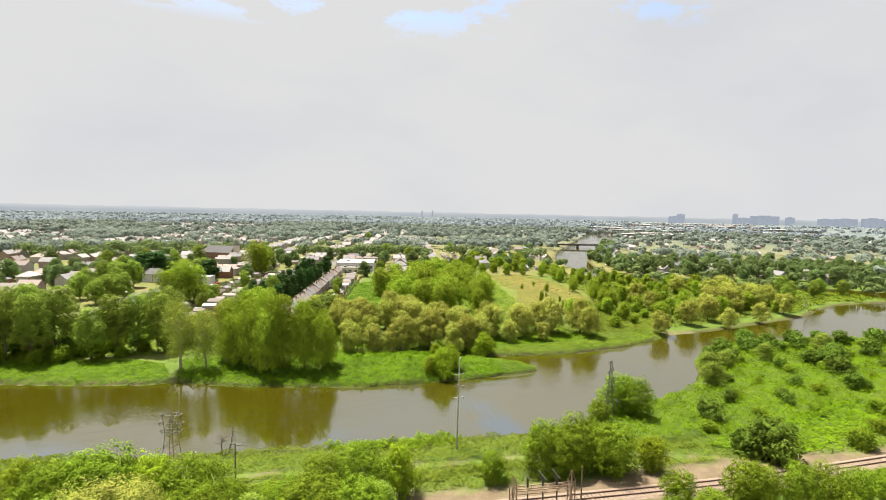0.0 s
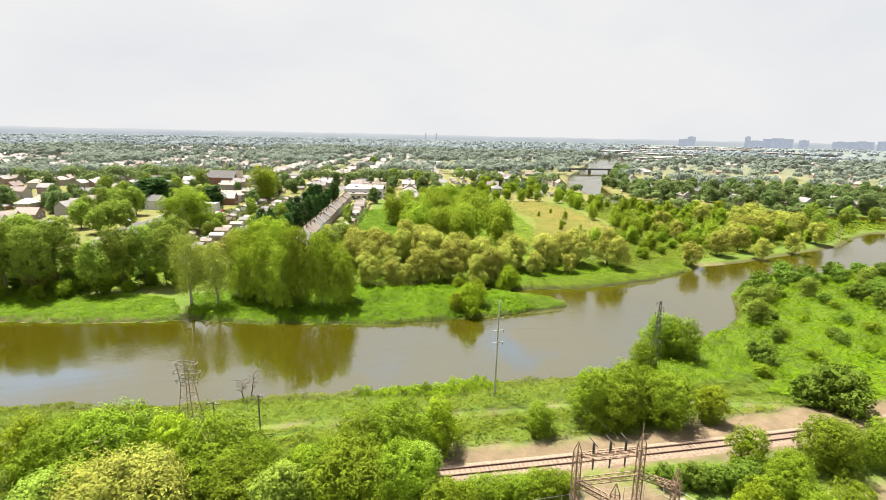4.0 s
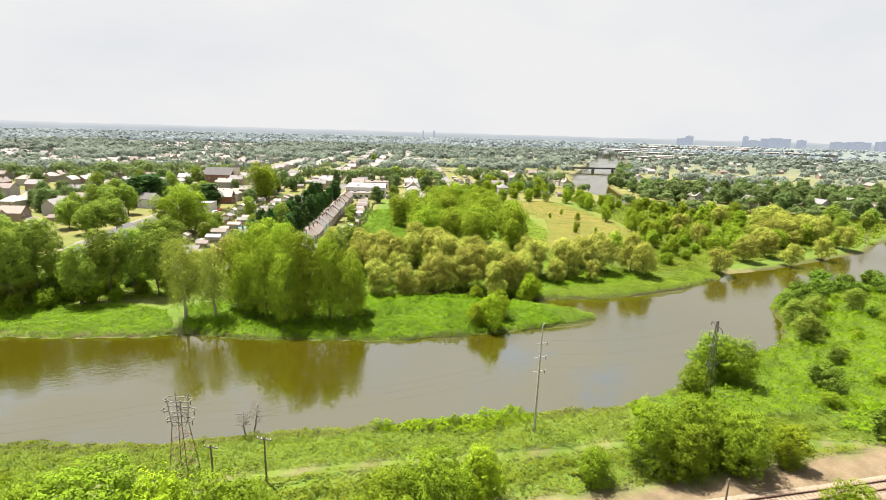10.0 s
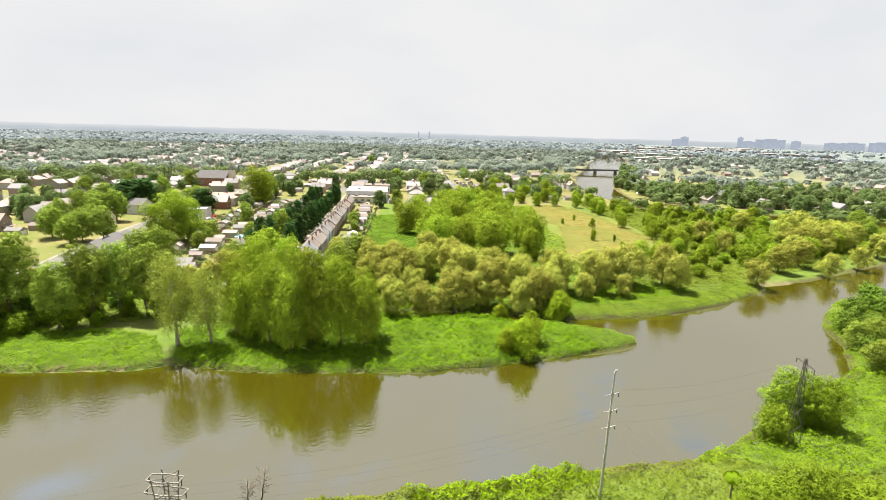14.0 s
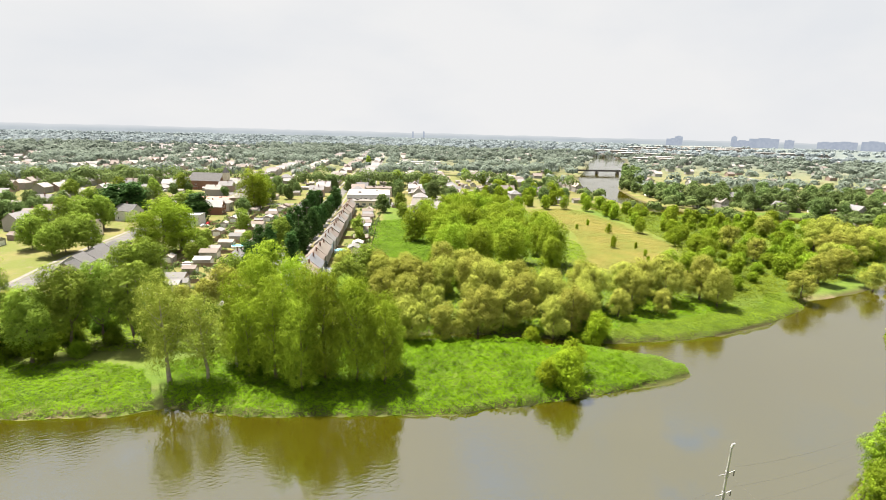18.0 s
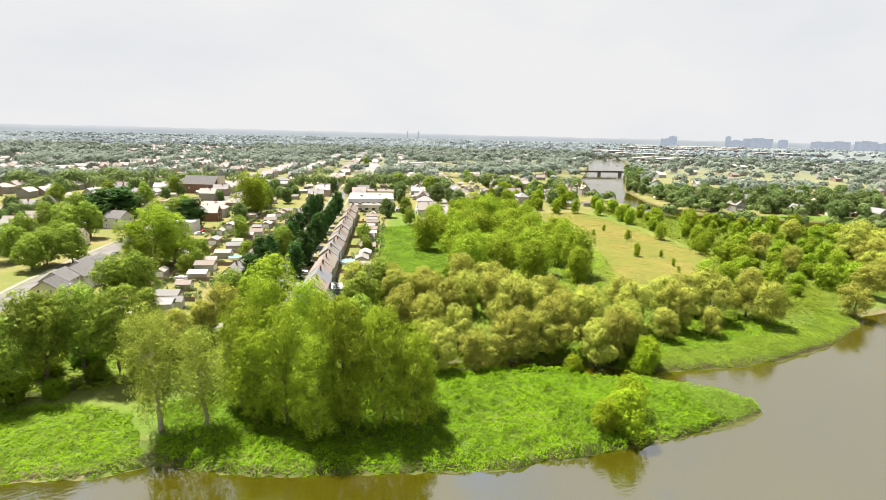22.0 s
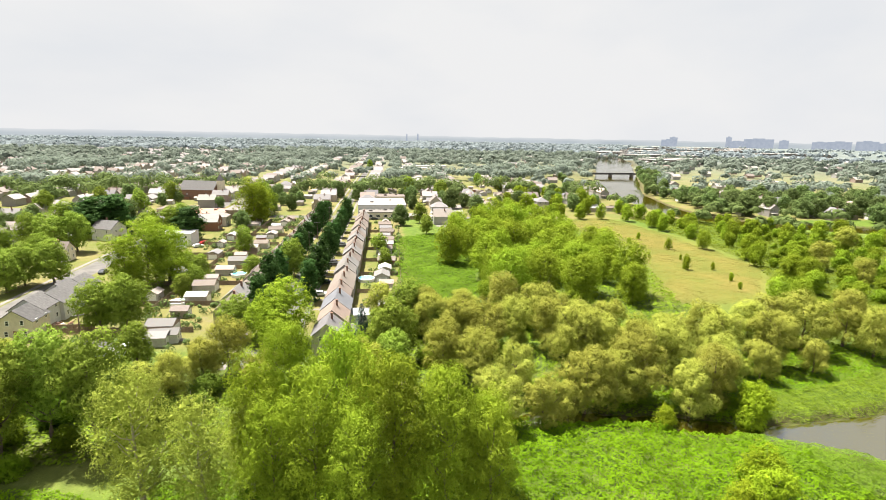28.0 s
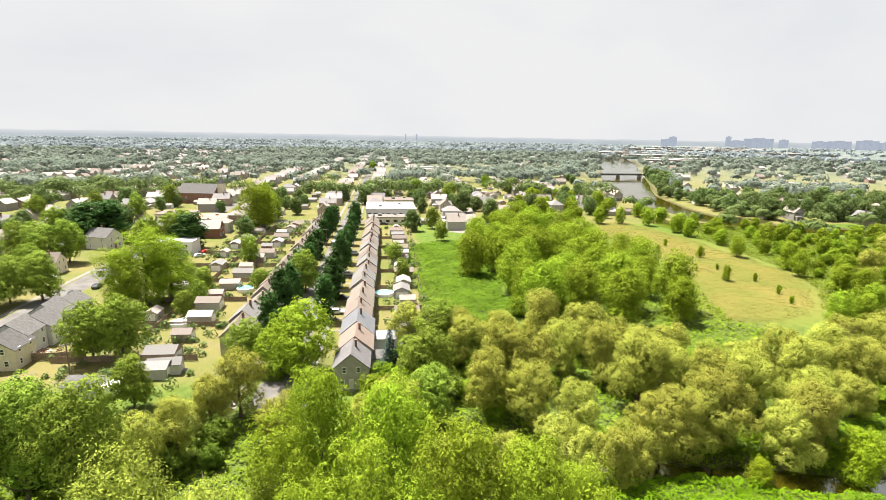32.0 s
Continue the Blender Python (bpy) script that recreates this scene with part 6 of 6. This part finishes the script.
# ---- poles, towers and wires ----
def make_steel_pole():
    ob = new("steel_power_pole")
    k = Kit()
    k.rod([(0, 0, -0.5), (0, 0, 9), (0, 0, 19.6)], [0.22, 0.17, 0.11], 10)
    part("shaft", k, M_STEEL, ob, "galvanised tapered shaft")
    for z in (11.4, 13.9, 16.4):
        for s in (1, -1):
            k = Kit()
            k.bar((0, 0, z), (1.15 * s, 0.25 * s, z + 0.1), 0.04)
            part("cross_arm", k, M_STEEL, ob)
        k = Kit()
        k.rod([(0, 0, z - 0.35), (0, 0, z + 0.35)], [0.19, 0.19], 10)
        part("collar", k, M_STEEL, ob)
        k = Kit()
        k.rod([(1.12, 0.25, z + 0.1), (1.12, 0.25, z - 0.5)], [0.06, 0.06], 6)
        part("insulator", k, M_DARKST, ob)
    k = Kit()
    k.rod([(0, 0, 19.6), (0.15, 0, 20.0), (0.35, 0, 20.0)], [0.14, 0.16, 0.1], 8)
    part("cap", k, M_STEEL, ob)
    ob.matrix_world = pose(48.8, 88.0, gz(48.8, 88), 0, 0.6, -15)
    tagged(ob, "tall galvanised steel power pole with short cross-arms on the shore", "power pole")


def make_lattice_tower(x, y, h, w0, w1, mat, label, arms, turn, head=True):
    ob = new("lattice_tower")
    k = Kit()
    lattice_post(k, 0, 0, -0.4, h * 0.66, w0, w1, 7, 0.05 if head else 0.04)
    part("body", k, mat, ob)
    k = Kit()
    lattice_post(k, 0, 0, h * 0.66, h, w1, w1 * (1.35 if head else 0.4), 3 if head else 4, 0.06 if head else 0.04)
    part("head", k, M_CONC if head else mat, ob)
    for z, r in arms:
        for s in (-1, 1):
            k = Kit()
            if head:
                for e in (-0.8, 0.8):
                    k.bar((0, e, z), (r * s, e * 0.7, z + 0.05), 0.05)
                k.bar((r * s, -0.6, z + 0.05), (r * s, 0.6, z + 0.05), 0.045)
            else:
                k.bar((0, 0, z), (r * s, 0.0, z + 0.1), 0.04)
                k.bar((0, 0.25, z + 0.5), (r * s, 0.0, z + 0.1), 0.035)
            part("arm", k, M_CONC if head else mat, ob)
            k = Kit()
            k.rod([(r * s, 0, z + 0.05), (r * s, 0, z - 0.7)], [0.07, 0.07], 6)
            part("insulator", k, M_DARKST, ob)
    ob.matrix_world = pose(x, y, gz(x, y), 0, 0, turn)
    tagged(ob, label, "power tower", "lattice towers")


def make_wood_pole(x, y, h, turn, arms=1, label="dark wooden utility pole with a pale cross-arm"):
    ob = new("utility_pole")
    k = Kit()
    k.rod([(0, 0, -0.4), (0, 0, h)], [0.16, 0.11], 8)
    part("shaft", k, M_POLE, ob)
    for j in range(arms):
        k = Kit()
        k.box(-1.15, 1.15, -0.06, 0.06, h - 0.45 - j * 0.8, h - 0.3 - j * 0.8)
        part("cross_arm", k, M_CONC, ob, "pale weathered cross-arm")
        for s in (-1.0, -0.4, 0.4, 1.0):
            k = Kit()
            k.rod([(s, 0, h - 0.3 - j * 0.8), (s, 0, h - 0.08 - j * 0.8)], [0.06, 0.04], 6)
            part("insulator", k, M_TRIM, ob)
    ob.matrix_world = pose(x, y, gz(x, y), 0, 0, turn)
    return tagged(ob, label, "utility pole", "utility poles")


make_steel_pole()
make_lattice_tower(-5.8, 99.4, 12.2, 3.0, 1.5, M_RUST, "lattice tower with a pale steel head beside the water", ((8.5, 1.9), (10.1, 2.3), (11.7, 1.9)), -30)
make_lattice_tower(88.6, 85.2, 16.0, 2.2, 0.7, M_DARKST, "dark thin lattice tower in the knotweed", ((12.6, 2.6), (15.0, 2.4)), 60, False)
make_wood_pole(5.0, 92.0, 7.3, -35)
make_wood_pole(-2.0, 96.0, 5.4, -35)
vine_pole = make_wood_pole(62.2, 77.9, 6.3, 20, 0, "dark pole with a flat clump of vines on its head")
vrng = np.random.default_rng(12)
vd = sphere_dirs(vrng, 520, -0.35)
vc = vd * np.array([1.5, 1.1, 0.55]) * (0.8 + 0.25 * vrng.random((len(vd), 1))) + np.array([0, 0, 6.1])
part("vine", leaf_mesh("pole_vine", vc, vd + vrng.normal(size=vd.shape) * 0.15, 0.16 * (0.6 + 0.8 * vrng.random(len(vd))), L_KNOT, vrng), None, vine_pole, "dark green vine clump")
make_wood_pole(58, 59, 7.5, 20, 0, "plain dark pole beside the railway")
make_wood_pole(-23, 238, 8.5, 10, 1, "wooden utility pole beside a garden fence")
for i in range(7):
    x, y = S(30 + i * 26, -19.6)
    make_wood_pole(x, y, 8.5, -19.5, 1, "wooden utility pole along the street")


def make_wire(a, b, sag, r=0.009, label="thin sagging power line"):
    k = Kit()
    a, b = Vector(a), Vector(b)
    pts = []
    for i in range(25):
        f = i / 24
        p = a.lerp(b, f)
        p.z -= sag * 4 * f * (1 - f)
        pts.append(tuple(p))
    k.rod(pts, [r] * 25, 4)
    tagged(new("power_line", k.mesh("power_line", M_DARKST)), label, "cable", "power lines")


for f, z in ((0.24, 12.7), (0.5, 12.8), (0.74, 12.9)):
    a = (40.6 + 8.8 * f, 53.6 - 2.2 * f, z)
    make_wire(a, (50.4, 88.4, 11.6 + (f - 0.24) * 10), 1.2)
for z in (9.7, 11.1, 12.3):
    make_wire((-3.6, 98.1, z), (47.5, 88.3, z + 3.2), 1.6)
    make_wire((-8, 100.6, z), (-120, 128, z), 3.0)
for z in (12.9, 15.4, 17.9):
    make_wire((50.4, 88, z), (90.1, 87.2, z - 2.2), 1.4)
for s in (-0.9, 0.9):
    make_wire((5 + s * .8, 92 - s * .5, 8.3), (-2 + s * .8, 96 - s * .5, 6.4), 0.3)


# ---- dead trees at the waterline ----
def make_dead_tree(x, y, h, lean, seed):
    rng = np.random.default_rng(seed)
    ob = new("dead_tree")
    o = new("trunk", trunk_mesh("dead_trunk", rng, h, 0.16, 9, h * 0.22, M_PALEBARK if seed % 2 else M_BARK, lean, bare=0.3))
    o.parent = ob
    k = Kit()
    for i in range(26):
        z = h * (0.45 + 0.5 * rng.random())
        a = rng.random() * 6.283
        p = (lean * z * 0.6 + math.cos(a) * 0.3, math.sin(a) * 0.3, z)
        q = (p[0] + math.cos(a) * (0.5 + rng.random()), p[1] + math.sin(a) * (0.5 + rng.random()), z + 0.7 * rng.random())
        k.bar(p, q, 0.025)
    part("branchwork", k, M_BARK, ob)
    ob.matrix_world = pose(x, y, gz(x, y), 0, 0, seed * 40)
    tagged(ob, "bare dead tree leaning at the waterline", "dead tree", "dead trees")


make_dead_tree(3.0, 106.0, 4.5, 0.1, 2)
make_dead_tree(4.6, 106.2, 6.0, -0.15, 4)
make_dead_tree(299, 160.5, 9.0, 0.15, 5)
make_dead_tree(303, 161, 6.0, -0.2, 7)


# ---- parked cars and small things ----
M_TYRE = plain("tyre_rubber", (0.03, 0.03, 0.03), 0.9, 6, 0.2)
M_CAR = [plain("car_paint_" + n, c, 0.25, 1.0, 0.06) for n, c in (("white", (0.7, 0.7, 0.7)), ("dark", (0.04, 0.045, 0.055)), ("silver", (0.4, 0.41, 0.43)),
                                                                ("red", (0.35, 0.03, 0.03)))]


def make_car(mat, colour):
    ob = new("parked_car")
    k = Kit()
    prof = [(-2.2, 0.35), (2.2, 0.35), (2.25, 0.75), (1.1, 0.92), (0.5, 1.42), (-1.3, 1.45), (-2.05, 0.95), (-2.25, 0.8)]
    k.face([(x, -0.85, z) for x, z in prof])
    k.face([(x, 0.85, z) for x, z in prof[::-1]])
    for (ax, az), (bx, bz) in zip(prof, prof[1:] + prof[:1]):
        k.face([(ax, -0.85, az), (ax, 0.85, az), (bx, 0.85, bz), (bx, -0.85, bz)])
    part("body", k, mat, ob)
    k = Kit()
    for s in (-1, 1):
        k.face([(x, s * 0.856, z) for x, z in ((-1.75, 0.98), (0.9, 0.98), (0.45, 1.36), (-1.25, 1.38))][::s])
    part("side_windows", k, M_GLASS, ob)
    k = Kit()
    k.slab((1.12, -0.75, 0.95), (1.12, 0.75, 0.95), (0.55, 0.75, 1.41), (0.55, -0.75, 1.41), 0.02)
    part("windscreen", k, M_GLASS, ob)
    for x in (-1.35, 1.35):
        for y in (-0.82, 0.82):
            w = Kit()
            w.rod([(x, y - 0.1, 0.32), (x, y + 0.1, 0.32)], [0.32, 0.32], 12)
            part("wheel", w, M_TYRE, ob)
    return tagged(ob, colour + " car parked at the kerb", "car", "parked cars")


CARS = [make_car(m, c) for m, c in zip(M_CAR, ("white", "dark", "silver", "red"))]
cr = random.Random(9)
for i in range(9):
    u = 34 + i * 18 + cr.uniform(-3, 3)
    x, y = S(u, -15.2 + (2.4 if i % 3 else -2.4))
    place(CARS[cr.randrange(3)], pose(x, y, gz(x, y) + 0.03, 0, 0, 90 - 21 + (180 if i % 2 else 0)))
for x, y, a, c in ((-39, 285, 68, 1), (-36, 293, 68, 1), (-32, 306, 70, 1), (-26.5, 312, 70, 1), (-42, 330, 160, 0), (8, 352, 20, 3), (-2, 344, 20, 0), (5, 346, 20, 0)):
    place(CARS[c], pose(x, y, gz(x, y) + 0.03, 0, 0, a))
for u, v, c in ((45, -7, 0), (58, -6.5, 1), (86, -6.8, 2), (120, -6.5, 0), (193, 6, 1), (195, 16, 0)):
    x, y = S(u, v)
    place(CARS[c], pose(x, y, gz(x, y) + 0.02, 0, 0, -19.5))


def make_camper():
    ob = new("camper_van")
    k = Kit()
    k.box(-2.6, 1.6, -1.1, 1.1, 0.5, 2.7)
    k.box(1.6, 2.8, -1.0, 1.0, 0.5, 1.5)
    k.box(0.6, 2.2, -1.05, 1.05, 1.9, 2.9)
    part("body", k, M_TRIM, ob)
    k = Kit()
    k.box(-1.6, -0.4, -1.12, -1.09, 1.5, 2.1)
    k.box(-2.62, -2.59, -0.6, 0.6, 1.5, 2.1)
    part("windows", k, M_GLASS, ob)
    for x in (-1.7, 2.0):
        for y in (-0.95, 0.95):
            w = Kit()
            w.rod([(x, y - 0.1, 0.38), (x, y + 0.1, 0.38)], [0.38, 0.38], 12)
            part("wheel", w, M_TYRE, ob)
    ob.matrix_world = pose(-14.5, 228.5, gz(-14.5, 228.5), 0, 0, 35)
    tagged(ob, "white camper van beside a shed", "camper van")


make_camper()


def make_brush_pile():
    rng = np.random.default_rng(8)
    ob = new("timber_pile")
    for i in range(26):
        k = Kit()
        a = rng.random() * 3.14
        ln = 0.5 + 0.8 * rng.random()
        x, y, z = rng.normal() * 1.8, rng.normal() * 0.8, 0.1 + 0.25 * (i % 4)
        k.bar((x - math.cos(a) * ln, y - math.sin(a) * ln, z), (x + math.cos(a) * ln, y + math.sin(a) * ln, z + 0.1), 0.11)
        part("log", k, M_BRICK if i % 2 else M_CREAM, ob)
    ob.matrix_world = pose(-29.5, 256.5, gz(-29.5, 256.5), 0, 0, -20)
    tagged(ob, "untidy heap of split logs behind a white house", "log pile")


make_brush_pile()
# footpaths from the doors to the street
for i in range(17):
    strip("footpath", [S(32 + i * 8.7, -3.6), S(32 + i * 8.7, -8.0)], 1.1, M_CONC, 0.05, "short concrete path to a front door", "path")
